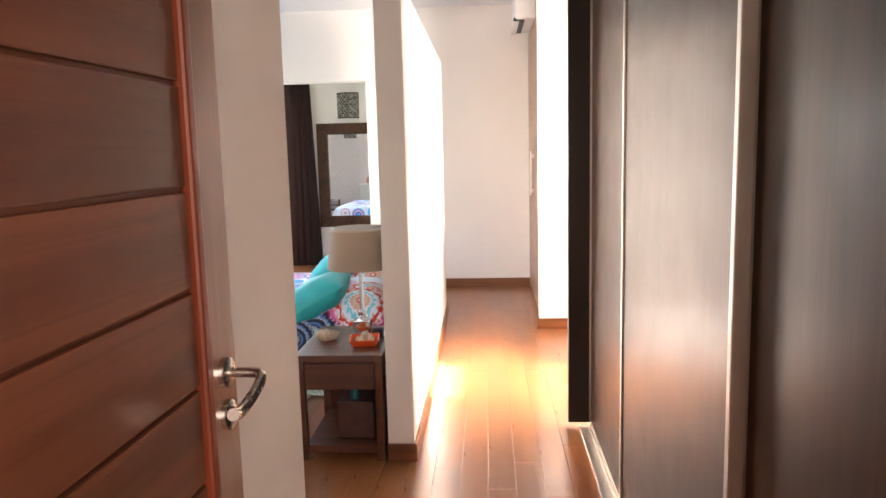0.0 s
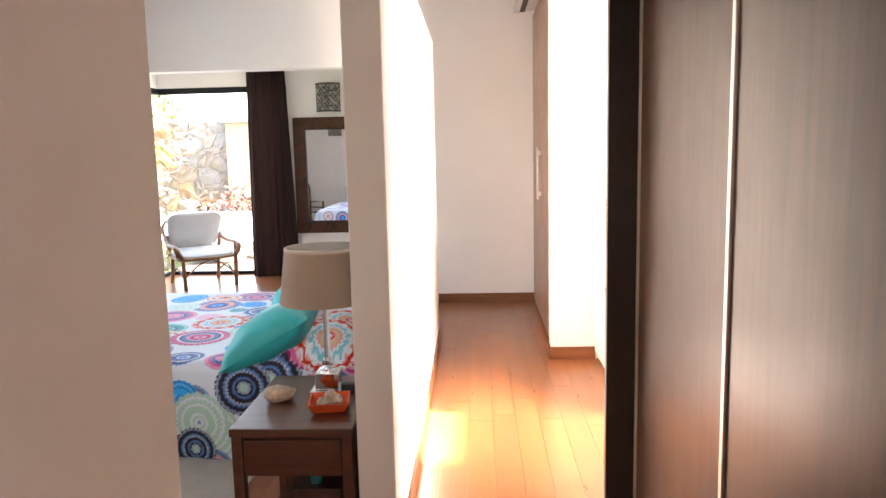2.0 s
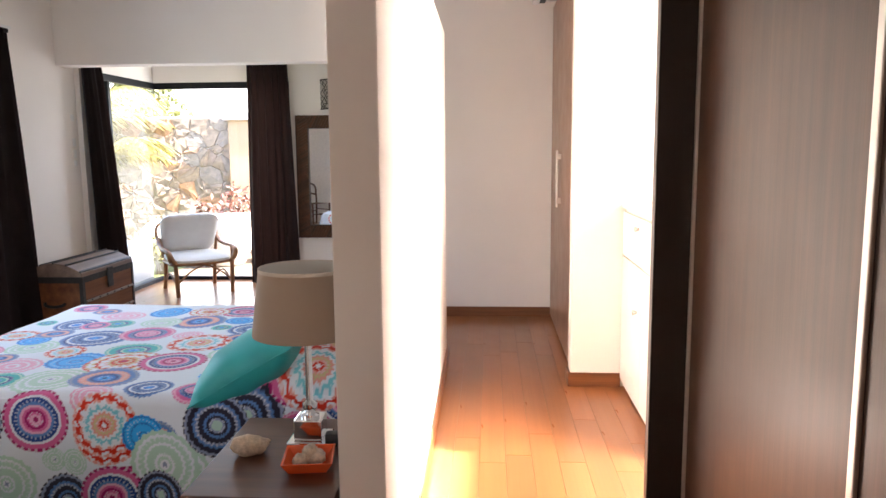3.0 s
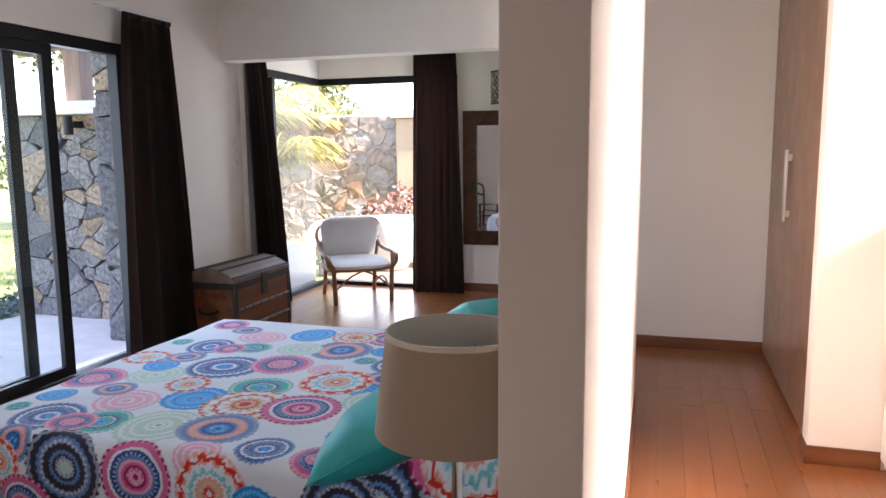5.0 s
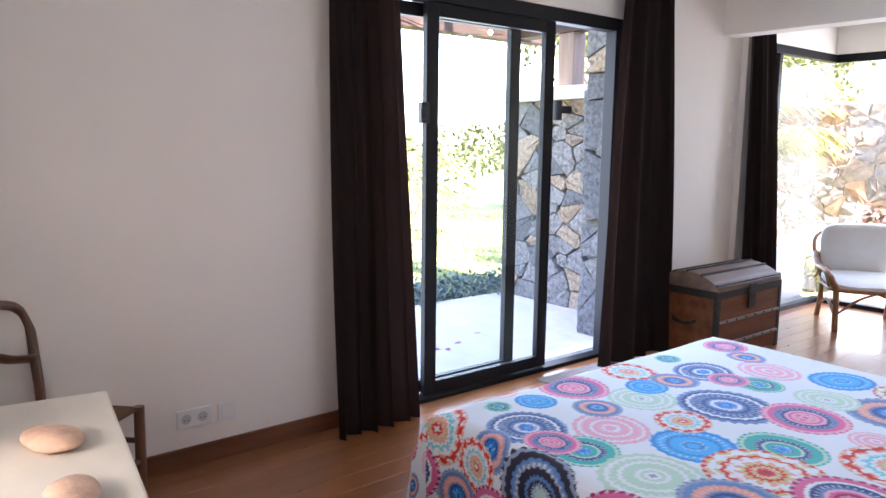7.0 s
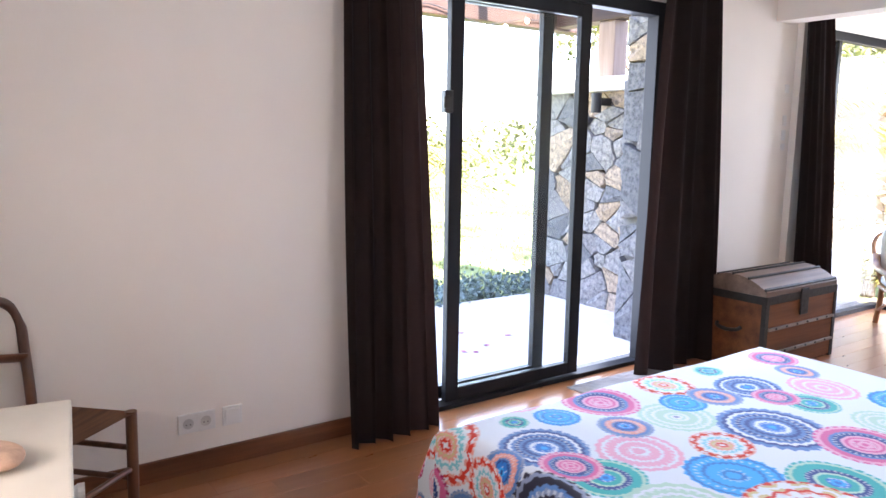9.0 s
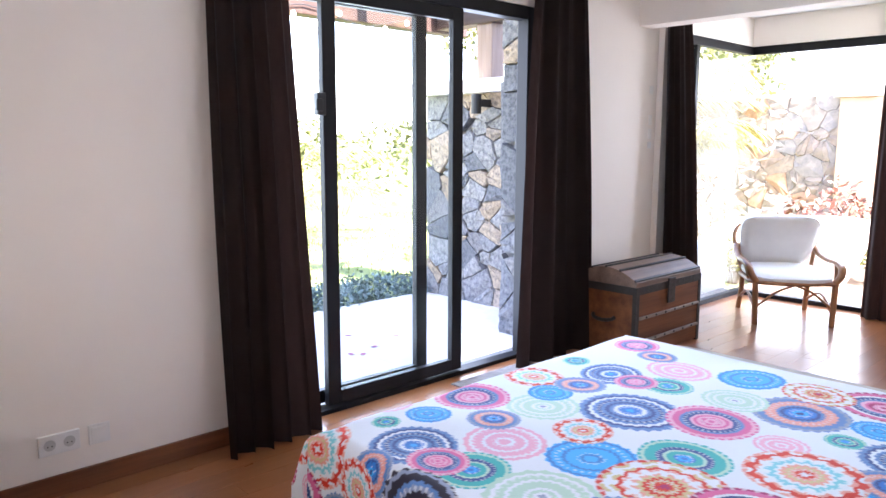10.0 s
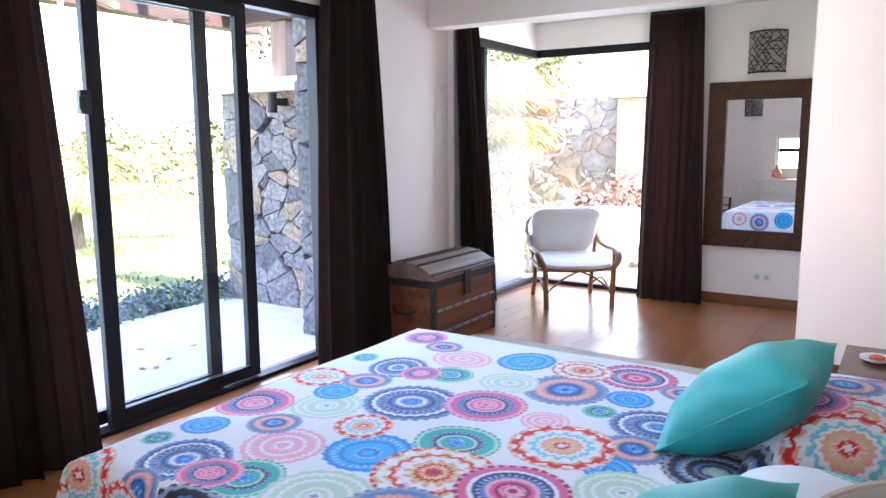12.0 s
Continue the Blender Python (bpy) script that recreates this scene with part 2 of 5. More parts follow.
# pergola timber is coloured darker to stand in for its backlit side
TIMBER = wood("backlit_pergola_timber", (0.055, 0.028, 0.019), (0.028, 0.014, 0.010), "x", 0.6)
TIMBERZ = wood("weathered_post_timber", (0.30, 0.22, 0.17), (0.19, 0.13, 0.10), "z", 0.6)
LEDGE = plaster("white_ledge_render", (0.74, 0.70, 0.67))
PEACH = plaster("peach_garden_render", (0.46, 0.33, 0.22))
LAWN = stone_material("lawn_and_soil", [(0, (0.16, 0.19, 0.06)), (1, (0.16, 0.19, 0.06))], scale=3)
GRASS = leaf_material("grass_blades", [(0, (0.12, 0.16, 0.04)), (1, (0.26, 0.28, 0.09))])
HEDGE_LEAF = leaf_material("blue_green_ground_cover", [(0, (0.06, 0.10, 0.10)), (0.6, (0.10, 0.16, 0.16)), (1, (0.18, 0.24, 0.24))])
LEAF = leaf_material("garden_leaves", [(0, (0.05, 0.065, 0.018)), (0.6, (0.12, 0.13, 0.04)), (1, (0.24, 0.22, 0.08))])
PALM_LEAF = leaf_material("yellow_green_palm_leaf", [(0, (0.11, 0.10, 0.025)), (0.6, (0.22, 0.19, 0.05)), (1, (0.36, 0.31, 0.10))])
RED_LEAF = leaf_material("dark_red_leaves", [(0, (0.09, 0.03, 0.022)), (1, (0.18, 0.075, 0.05))])
BARK = wood("garden_bark", (0.20, 0.15, 0.11), (0.09, 0.065, 0.05), "z", 0.9)
# pebble tones are lowered to carry the shade that lies on the bed
PEBBLES = stone_material("shade_toned_river_pebbles", [(0, (0.12, 0.09, 0.065)), (1, (0.15, 0.115, 0.085))], scale=30)


# ---- building helpers ----
def thing(name, label, category, at=(0, 0, 0), rz=0.0, group="", kind=""):
    e = new(name)
    e.empty_display_size = 0.1
    e.matrix_world = pose(*at, 0, 0, rz)
    return tagged(e, label, category, group, kind)


def mesh_of(name, bm, mat, smooth=None):
    me = bpy.data.meshes.new(name)
    bmesh.ops.recalc_face_normals(bm, faces=bm.faces)
    bm.to_mesh(me)
    bm.free()
    for m in (mat if isinstance(mat, (list, tuple)) else [mat]):
        me.materials.append(m)
    if smooth is not None:
        me.shade_smooth()
        me.set_sharp_from_angle(angle=radians(smooth))
    return me


def part(name, bm, mat, parent=None, label="", smooth=None, loc=(0, 0, 0), rot=(0, 0, 0)):
    ob = new(name, mesh_of(name, bm, mat, smooth))
    ob.matrix_basis = pose(*loc, *rot)
    ob.parent = parent
    if label:
        tagged(ob, label)
    return ob


def setting(name, bm, mat, label, category, smooth=None):
    return tagged(part(name, bm, mat, smooth=smooth), label, category, kind="structure")


def add_box(bm, x0, x1, y0, y1, z0, z1, bevel=0.0):
    r = bmesh.ops.create_cube(bm, size=1.0)
    vs = r["verts"]
    bmesh.ops.scale(bm, vec=(x1 - x0, y1 - y0, z1 - z0), verts=vs)
    bmesh.ops.translate(bm, vec=((x0 + x1) / 2, (y0 + y1) / 2, (z0 + z1) / 2), verts=vs)
    if bevel:
        es = {e for v in vs for e in v.link_edges}
        bmesh.ops.bevel(bm, geom=list(es), offset=bevel, segments=2, affect="EDGES", profile=0.6)
    return vs


def box(x0, x1, y0, y1, z0, z1, bevel=0.0):
    bm = bmesh.new()
    add_box(bm, x0, x1, y0, y1, z0, z1, bevel)
    return bm


def boxes(*many, bevel=0.0):
    bm = bmesh.new()
    for b in many:
        add_box(bm, *b, bevel)
    return bm


def lathe(profile, steps=32, closed=False):
    """A turned solid from (radius, height) pairs."""
    bm = bmesh.new()
    rings = []
    for r, z in profile:
        rings.append([bm.verts.new((r * math.cos(2 * math.pi * i / steps), r * math.sin(2 * math.pi * i / steps), z)) for i in range(steps)])
    for a, b in zip(rings, rings[1:]):
        for i in range(steps):
            j = (i + 1) % steps
            bm.faces.new((a[i], a[j], b[j], b[i]))
    if closed:
        for i in range(steps):
            j = (i + 1) % steps
            bm.faces.new((rings[-1][i], rings[-1][j], rings[0][j], rings[0][i]))
    else:
        bm.faces.new(rings[0][::-1])
        bm.faces.new(rings[-1])
    return bm


def spline(points, n=8):
    """A smooth line through points (Catmull-Rom)."""
    p = [Vector(q) for q in points]
    p = [p[0] * 2 - p[1]] + p + [p[-1] * 2 - p[-2]]
    out = []
    for a, b, c, d in zip(p, p[1:], p[2:], p[3:]):
        for i in range(n):
            t = i / n
            out.append(0.5 * ((2 * b) + (c - a) * t + (2 * a - 5 * b + 4 * c - d) * t * t + (3 * b - a - 3 * c + d) * t ** 3))
    out.append(p[-2])
    return out


def tube(points, radius, sides=10, bm=None, flat=1.0):
    """A round bar along points; radius may be a number or a function of 0..1."""
    bm = bm or bmesh.new()
    pts = [Vector(q) for q in points]
    rings = []
    ref = None
    for i, q in enumerate(pts):
        d = (pts[min(i + 1, len(pts) - 1)] - pts[max(i - 1, 0)]).normalized()
        if ref is None:
            ref = d.orthogonal().normalized()
        ref = (ref - d * ref.dot(d)).normalized()
        s = d.cross(ref)
        r = radius(i / (len(pts) - 1)) if callable(radius) else radius
        rings.append([bm.verts.new(q + ref * (r * math.cos(2 * math.pi * k / sides)) + s * (r * flat * math.sin(2 * math.pi * k / sides))) for k in range(sides)])
    for a, b in zip(rings, rings[1:]):
        for k in range(sides):
            j = (k + 1) % sides
            bm.faces.new((a[k], a[j], b[j], b[k]))
    bm.faces.new(rings[0][::-1])
    bm.faces.new(rings[-1])
    return bm


def grid_mesh(nu, nv, fn, thick=0.0):
    """A sheet from fn(u, v) over 0..1; thick: turned into a thin solid."""
    bm = bmesh.new()
    vs = [[bm.verts.new(fn(i / nu, j / nv)) for j in range(nv + 1)] for i in range(nu + 1)]
    for i in range(nu):
        for j in range(nv):
            bm.faces.new((vs[i][j], vs[i + 1][j], vs[i + 1][j + 1], vs[i][j + 1]))
    if thick:
        bmesh.ops.solidify(bm, geom=list(bm.faces), thickness=thick)
    return bm


# ---- the rooms: walls, ceilings, openings ----
CEILING = 2.985
XW = -3.49          # inner face of the patio wall
YF = 7.42           # face of the wall at the end of the corridor and over the bay
YB = 9.20           # inner face of the bay's end wall


def slanted(bm):
    """The headboard wall runs a little askew to the corridor."""
    for v in bm.verts:
        v.co.x -= 0.008 * max(0.0, v.co.y - 2.885)
    return bm


setting("wall_west", boxes((XW - 0.2, XW, 1.95, 4.22, -0.05, CEILING), (XW - 0.2, XW, 4.22, 6.28, 2.235, CEILING), (XW - 0.06, XW, 6.28, 7.70, -0.05, CEILING), (XW - 0.2, XW - 0.06, 6.70, 7.70, -0.05, CEILING), (XW - 0.2, XW - 0.06, 6.28, 6.70, 2.235, CEILING), (XW - 0.2, XW + 0.05, 7.95, YB + 0.2, 2.255, 2.50), (XW - 0.2, XW + 0.05, 7.70, 7.95, -0.05, 2.50)), WALL, "white painted wall with the patio door opening", "wall")
setting("wall_north", boxes((-0.845, 2.15, YF, YF + 0.18, -0.05, CEILING), (XW, -0.845, YF, YF + 0.18, 2.248, CEILING)), WALL, "white painted wall and lintel over the bay opening", "wall")
setting("wall_bay_end", boxes((-1.88, -0.68, YB, YB + 0.2, -0.05, 2.7), (XW, -1.88, YB, YB + 0.2, 2.255, 2.7)), WALL, "white painted wall of the window bay", "wall")
setting("wall_bay_side", box(-0.84, -0.68, YF + 0.18, YB, -0.05, 2.7), WALL, "white painted side wall of the bay", "wall")
setting("wall_partition", slanted(box(-0.052, 0.077, 2.885, 6.10, 0.0, 2.265, 0.004)), WALL, "white painted free-standing headboard wall", "wall")
setting("wall_entry", box(-0.40, -0.145, -0.22, 1.69, -0.05, CEILING, 0.004), WALL, "white painted wall beside the entrance door", "wall")
setting("wall_south", boxes((-1.30, -0.40, 1.51, 1.69, -0.05, CEILING), (-1.48, -1.30, 1.51, 2.15, -0.05, CEILING), (XW, -2.30, 1.95, 2.15, -0.05, CEILING), (-2.30, -1.48, 1.95, 2.15, -0.05, 0.88), (-2.30, -1.48, 1.95, 2.15, 1.45, CEILING)), WALL, "white painted wall with a small window", "wall")
setting("wall_doorway", boxes((-0.40, -0.06, -0.36, -0.22, -0.05, CEILING), (0.86, 2.15, -0.36, -0.22, -0.05, CEILING), (-0.06, 0.86, -0.36, -0.22, 2.12, CEILING)), WALL, "white painted wall round the entrance doorway", "wall")
setting("wall_hall", boxes((-1.2, -1.0, -2.2, -0.36, -0.05, CEILING), (1.9, 2.1, -2.2, -0.36, -0.05, CEILING), (-1.2, 2.1, -2.4, -2.2, -0.05, CEILING), (-1.0, -0.40, -0.36, -0.22, -0.05, CEILING)), WALL, "white painted walls of the hall", "wall")
setting("wall_east", boxes((1.95, 2.15, -0.22, 3.48, -0.05, CEILING), (1.95, 2.15, 4.28, YF, -0.05, CEILING), (1.95, 2.15, 3.48, 4.28, 2.80, CEILING)), WALL, "white painted wall with a glazed side door", "wall")
setting("wall_column", box(0.862, 1.95, 5.49, 5.62, 0.0, CEILING, 0.004), WALL, "white painted stub wall beside the alcove", "wall")
setting("ceiling", boxes((-3.69, 2.15, -2.4, YF + 0.18, CEILING, CEILING + 0.2)), CEIL, "white painted ceiling", "ceiling")
setting("ceiling_bay", box(XW - 0.2, -0.68, YF + 0.18, YB + 0.2, 2.50, 2.70), CEIL, "white lowered ceiling of the bay", "ceiling")
floor = setting("floor", boxes((-3.69, 2.15, -2.4, YB + 0.2, -0.12, -0.006)), MORTAR, "glossy bamboo plank floor", "floor")


def skirting(x0, x1, y0, y1, h=0.088, along="y", askew=False):
    bm = box(x0, x1, y0, y1, 0.0, h, 0.004)
    if askew:
        slanted(bm)
    setting("baseboard", bm, SKIRT if along == "y" else SKIRTX, "varnished reddish wooden skirting board", "baseboard")


skirting(XW, XW + 0.015, 2.17, 4.24)
skirting(XW, XW + 0.015, 6.32, YF)
skirting(-0.845, 0.90, YF - 0.015, YF, along="x")
skirting(-0.86, -0.845, YF - 0.015, YF + 0.18)
skirting(-1.88, -0.84, YB - 0.015, YB, along="x")
skirting(-0.855, -0.84, YF + 0.18, YB - 0.015)
skirting(-0.052, 0.092, 2.87, 2.885, along="x")
skirting(0.077, 0.092, 2.885, 6.10, askew=True)
skirting(0.847, 1.17, 5.475, 5.49, along="x")
skirting(0.847, 0.862, 5.49, 5.62)
skirting(-0.145, -0.130, -0.22, 1.705)
skirting(-1.30, -0.145, 1.69, 1.705, along="x")


# ---- window and door frames ----
def frame_bars(name, specs, mat, parent):
    for b in specs:
        part(name, box(*b, bevel=0.004), mat, parent)


def pane(x0, x1, y0, y1, z0, z1, parent):
    ob = part("pane", box(x0, x1, y0, y1, z0, z1), GLASS, parent, "clear glass pane")
    ob.visible_shadow = False
    return ob


patio_door = thing("door_1", "black aluminium sliding patio door, partly slid open", "sliding door", kind="structure")
xf = XW - 0.06
frame_bars("frame_bar", [(xf - 0.03, xf + 0.055, 4.22, 4.28, 0, 2.235), (xf - 0.03, xf + 0.055, 6.175, 6.28, 0, 2.235), (xf - 0.03, xf + 0.055, 4.28, 6.175, 2.155, 2.235), (xf - 0.03, xf + 0.055, 4.28, 6.175, -0.02, 0.022)], ALU_BLACK, patio_door)


def sliding_leaf(y0, y1, x):
    leaf = part("sliding_leaf", boxes((x - 0.02, x + 0.02, y0, y0 + 0.08, 0.03, 2.155), (x - 0.02, x + 0.02, y1 - 0.08, y1, 0.03, 2.155), (x - 0.02, x + 0.02, y0 + 0.08, y1 - 0.08, 0.03, 0.10), (x - 0.02, x + 0.02, y0 + 0.08, y1 - 0.08, 2.085, 2.155), bevel=0.004), ALU_BLACK, patio_door)
    pane(x - 0.004, x + 0.004, y0 + 0.08, y1 - 0.08, 0.10, 2.085, leaf)
    return leaf


sliding_leaf(4.29, 5.405, xf - 0.05)
inner = sliding_leaf(4.66, 5.63, xf + 0.015)
part("latch", boxes((xf + 0.015, xf + 0.055, 4.615, 4.665, 1.53, 1.64), (xf + 0.055, xf + 0.07, 4.60, 4.64, 1.55, 1.61), bevel=0.006), BLACKPLASTIC, inner)

bay_window = thing("window_1", "black-framed frameless-corner bay window down to the floor", "window", kind="structure")
xb = XW + 0.05
frame_bars("frame_bar", [(xb - 0.06, xb, 7.95, 8.01, 0, 2.255), (xb - 0.06, xb, 8.20, 8.25, 0.05, 2.185), (xb - 0.06, xb, 8.01, YB + 0.08, 2.185, 2.255), (xb - 0.06, xb, 8.01, YB + 0.08, -0.02, 0.04),
                         (xb, -1.88, YB + 0.02, YB + 0.08, 2.185, 2.255), (xb, -1.88, YB + 0.02, YB + 0.08, -0.02, 0.04), (-1.94, -1.88, YB + 0.02, YB + 0.08, 0.04, 2.185)], ALU_BLACK, bay_window)
pane(xb - 0.034, xb - 0.026, 8.01, 8.20, 0.04, 2.185, bay_window)
pane(xb - 0.034, xb - 0.026, 8.25, YB + 0.046, 0.04, 2.185, bay_window)
pane(xb - 0.026, -1.94, YB + 0.046, YB + 0.054, 0.04, 2.185, bay_window)

near_window = thing("window_2", "white-framed low window with dark transom over the dresser", "window", kind="structure")
frame_bars("frame_bar", [(-2.30, -2.26, 1.99, 2.11, 0.88, 1.45), (-1.52, -1.48, 1.99, 2.11, 0.88, 1.45), (-2.26, -1.52, 1.99, 2.11, 0.88, 0.92), (-2.26, -1.52, 1.99, 2.11, 1.41, 1.45)], WHITE_LACQUER, near_window)
part("transom", box(-2.26, -1.52, 2.01, 2.09, 1.19, 1.25, 0.004), ALU_BLACK, near_window, "dark transom bar")
pane(-2.26, -1.52, 2.046, 2.054, 0.92, 1.19, near_window)
pane(-2.26, -1.52, 2.046, 2.054, 1.25, 1.41, near_window)

side_door = thing("door_3", "white-framed glazed side door letting in the sun", "glass door", kind="structure")
frame_bars("frame_bar", [(2.0, 2.1, 3.48, 3.54, 0, 2.80), (2.0, 2.1, 4.22, 4.28, 0, 2.80), (2.0, 2.1, 3.54, 4.22, 2.74, 2.80), (2.0, 2.1, 3.54, 4.22, -0.02, 0.08), (2.0, 2.1, 3.54, 4.22, 1.90, 1.98)], WHITE_LACQUER, side_door)
pane(2.046, 2.054, 3.54, 4.22, 1.98, 2.74, side_door)
part("pane", box(2.046, 2.054, 3.54, 4.22, 0.08, 1.90), FROSTED, side_door, "obscured white glass pane")

# ---- built-in wardrobe along the corridor ----
wardrobe = thing("wardrobe", "built-in wardrobe with dark wenge sliding doors", "wardrobe", (0, 0, 0))
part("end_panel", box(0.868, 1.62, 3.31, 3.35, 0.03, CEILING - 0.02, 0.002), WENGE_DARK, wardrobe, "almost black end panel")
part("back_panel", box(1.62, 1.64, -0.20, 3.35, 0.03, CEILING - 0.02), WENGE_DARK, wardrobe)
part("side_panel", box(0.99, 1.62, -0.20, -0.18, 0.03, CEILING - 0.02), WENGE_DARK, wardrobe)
for y0, y1, x in ((2.14, 3.305, 0.985), (0.965, 2.195, 0.949), (-0.18, 1.005, 0.985)):
    d = part("sliding_door", box(x, x + 0.022, y0 + 0.02, y1 - 0.02, 0.045, 2.72, 0.001), WENGE, wardrobe)
    part("handle_profile", box(x - 0.008, x + 0.028, y0, y0 + 0.022, 0.045, 2.72, 0.003), ALU, d, "slim aluminium handle profile")
    part("handle_profile", box(x - 0.008, x + 0.028, y1 - 0.022, y1, 0.045, 2.72, 0.003), ALU, d, "slim aluminium handle profile")
    part("bottom_rail", box(x - 0.003, x + 0.026, y0 + 0.022, y1 - 0.022, 0.02, 0.046, 0.002), ALU, d)
part("floor_track", boxes((0.925, 1.02, -0.18, 3.308, 0.0, 0.006), (0.925, 0.931, -0.18, 3.308, 0.006, 0.02), (0.976, 0.981, -0.18, 3.308, 0.006, 0.016), (1.014, 1.02, -0.18, 3.308, 0.006, 0.018)), ALU, wardrobe, "aluminium double floor track")
part("top_track", box(0.925, 1.02, -0.18, 3.308, 2.73, 2.80), ALU, wardrobe)
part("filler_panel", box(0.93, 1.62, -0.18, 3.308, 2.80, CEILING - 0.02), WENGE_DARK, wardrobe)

# tall cupboard at the end of the corridor
cupboard = thing("tall_cupboard", "tall built-in cupboard with plain brown veneer door", "cupboard")
part("body", box(0.915, 1.94, 5.63, 7.41, 0.0, 2.66), CABINET_WOOD, cupboard)
cd = part("door", box(0.89, 0.913, 5.64, 7.40, 0.03, 2.65, 0.002), CABINET_WOOD, cupboard)
part("handle", boxes((0.862, 0.89, 6.53, 6.57, 1.07, 1.11), (0.862, 0.89, 6.53, 6.57, 1.40, 1.44), (0.852, 0.865, 6.51, 6.58, 1.045, 1.466), bevel=0.003), ALU, cd, "long aluminium bar handle")

ac = thing("air_conditioner", "white wall-mounted split air conditioner", "air conditioner")
part("body", box(0.72, 0.915, 6.45, 7.30, 2.675, 2.94, 0.03), SOCKET, ac, smooth=40)
part("outlet", box(0.712, 0.81, 6.50, 7.25, 2.66, 2.695, 0.004), BLACKPLASTIC, ac)
part("louvre", box(0.705, 0.76, 6.50, 7.25, 2.652, 2.66, 0.002), SOCKET, ac)

alcove = thing("alcove_cabinet", "white lacquered low cabinet with small knobs", "cabinet")
part("body", box(1.185, 1.94, 4.32, 5.485, 0.02, 1.12), WHITE_LACQUER, alcove)
part("top", box(1.16, 1.945, 4.31, 5.487, 1.12, 1.15, 0.004), WHITE_LACQUER, alcove)
for i in range(2):
    y = 4.33 + i * 0.577
    for name, z0, z1, zk in (("drawer", 0.84, 1.10, 1.04), ("door", 0.06, 0.83, 0.58)):
        d = part(name, box(1.165, 1.185, y, y + 0.57, z0, z1, 0.004), WHITE_LACQUER, alcove)
        part("knob", tube([(1.165, y + 0.10, zk), (1.15, y + 0.10, zk), (1.142, y + 0.10, zk)], lambda f: 0.008 + 0.008 * f), STEEL, d)


# ---- entrance door, standing open beside the wall ----
edoor = thing("door_2", "dark wooden plank door standing open with steel lever handle", "door", (0.009, 0.738, 0.007), -1.46, kind="structure")
part("core", box(-0.045, -0.016, -0.90, -0.012, 0.01, 2.08), DOORWOOD, edoor)
G0, GP = 0.041, 0.157
for i in range(13):
    part("plank", box(-0.016, -0.004, -0.83, -0.152, G0 + GP * i + 0.004, min(G0 + GP * (i + 1) - 0.004, 2.08), 0.003), DOORWOOD, edoor)
part("bead", box(-0.016, 0.006, -0.147, -0.118, 0.01, 2.08, 0.006), DOORBEAD, edoor, "reddish raised bead")
part("stile", box(-0.045, 0.0, -0.118, -0.012, 0.01, 2.08, 0.004), DOORSTILE, edoor, "varnished lighter stile")
part("stile", box(-0.016, 0.0, -0.90, -0.833, 0.01, 2.08, 0.004), DOORSTILE, edoor)
for z in (1.140, 1.066):
    part("rose", tube([(0.0, -0.068, z), (0.010, -0.068, z), (0.012, -0.068, z)], lambda f: 0.026 - 0.003 * (f > 0.6), 28), STEEL, edoor, smooth=40)
part("lever", tube(spline([(0.008, -0.068, 1.14), (0.052, -0.068, 1.14), (0.068, -0.076, 1.138), (0.072, -0.105, 1.128), (0.066, -0.14, 1.112), (0.061, -0.17, 1.106), (0.062, -0.19, 1.112)], 6), lambda f: 0.0085 + 0.0015 * f, 16), STEEL, edoor, "curved satin steel lever", smooth=60)
part("keyhole", box(0.011, 0.0135, -0.072, -0.064, 1.054, 1.078, 0.001), BLACKPLASTIC, edoor)


# ---- curtains ----
def curtain(label, axis, base, a_top, b_top, a_bot, b_bot, z_top, z_bot, folds, depth, side, seed):
    """A gathered curtain hanging along an axis; folds swing round the base plane."""
    rnd = random.Random(seed)
    ph = [rnd.uniform(0, 6.28) for _ in range(4)]

    def fn(u, v):
        z = z_top + (z_bot - z_top) * v
        ease = v ** 0.8
        a = a_top + (a_bot - a_top) * ease
        b = b_top + (b_bot - b_top) * ease
        w = u + 0.018 * math.sin(5 * u * 6.28 + ph[0]) * (0.4 + v)
        along = a + (b - a) * w + 0.012 * v * math.sin(9 * u + 3 * v + ph[1])
        amp = depth * (0.45 + 0.55 * v) * (0.75 + 0.35 * math.sin(u * 11 + ph[2]))
        off = amp * math.sin(folds * 6.283 * u + 0.5 * math.sin(3 * v + ph[3])) + 0.3 * amp * math.sin(folds * 12.566 * u + ph[1])
        if v < 0.035:
            off *= 0.7
        off += (0.06 if axis == "y" else 0.03) * side * v
        return (base + off, along, z) if axis == "y" else (along, base + off, z)

    c = thing("curtain", label, "curtain", group="curtains")
    part("cloth", grid_mesh(120, 44, fn, 0.004), CURTAIN, c, smooth=70)
    zt = z_top
    if axis == "y":
        part("heading", box(base - 0.012, base + 0.012, a_top + 0.005, b_top - 0.005, zt - 0.02, zt + 0.012, 0.005), CURTAIN, c)
        part("rail", box(base - 0.012, base + 0.012, a_top - 0.03, b_top + 0.03, zt + 0.012, zt + 0.035, 0.003), SOCKET, c)
    else:
        part("heading", box(a_top + 0.005, b_top - 0.005, base - 0.012, base + 0.012, zt - 0.02, zt + 0.012, 0.005), CURTAIN, c)
        part("rail", box(a_top - 0.03, b_top + 0.03, base - 0.012, base + 0.012, zt + 0.012, zt + 0.035, 0.003), SOCKET, c)
    return c


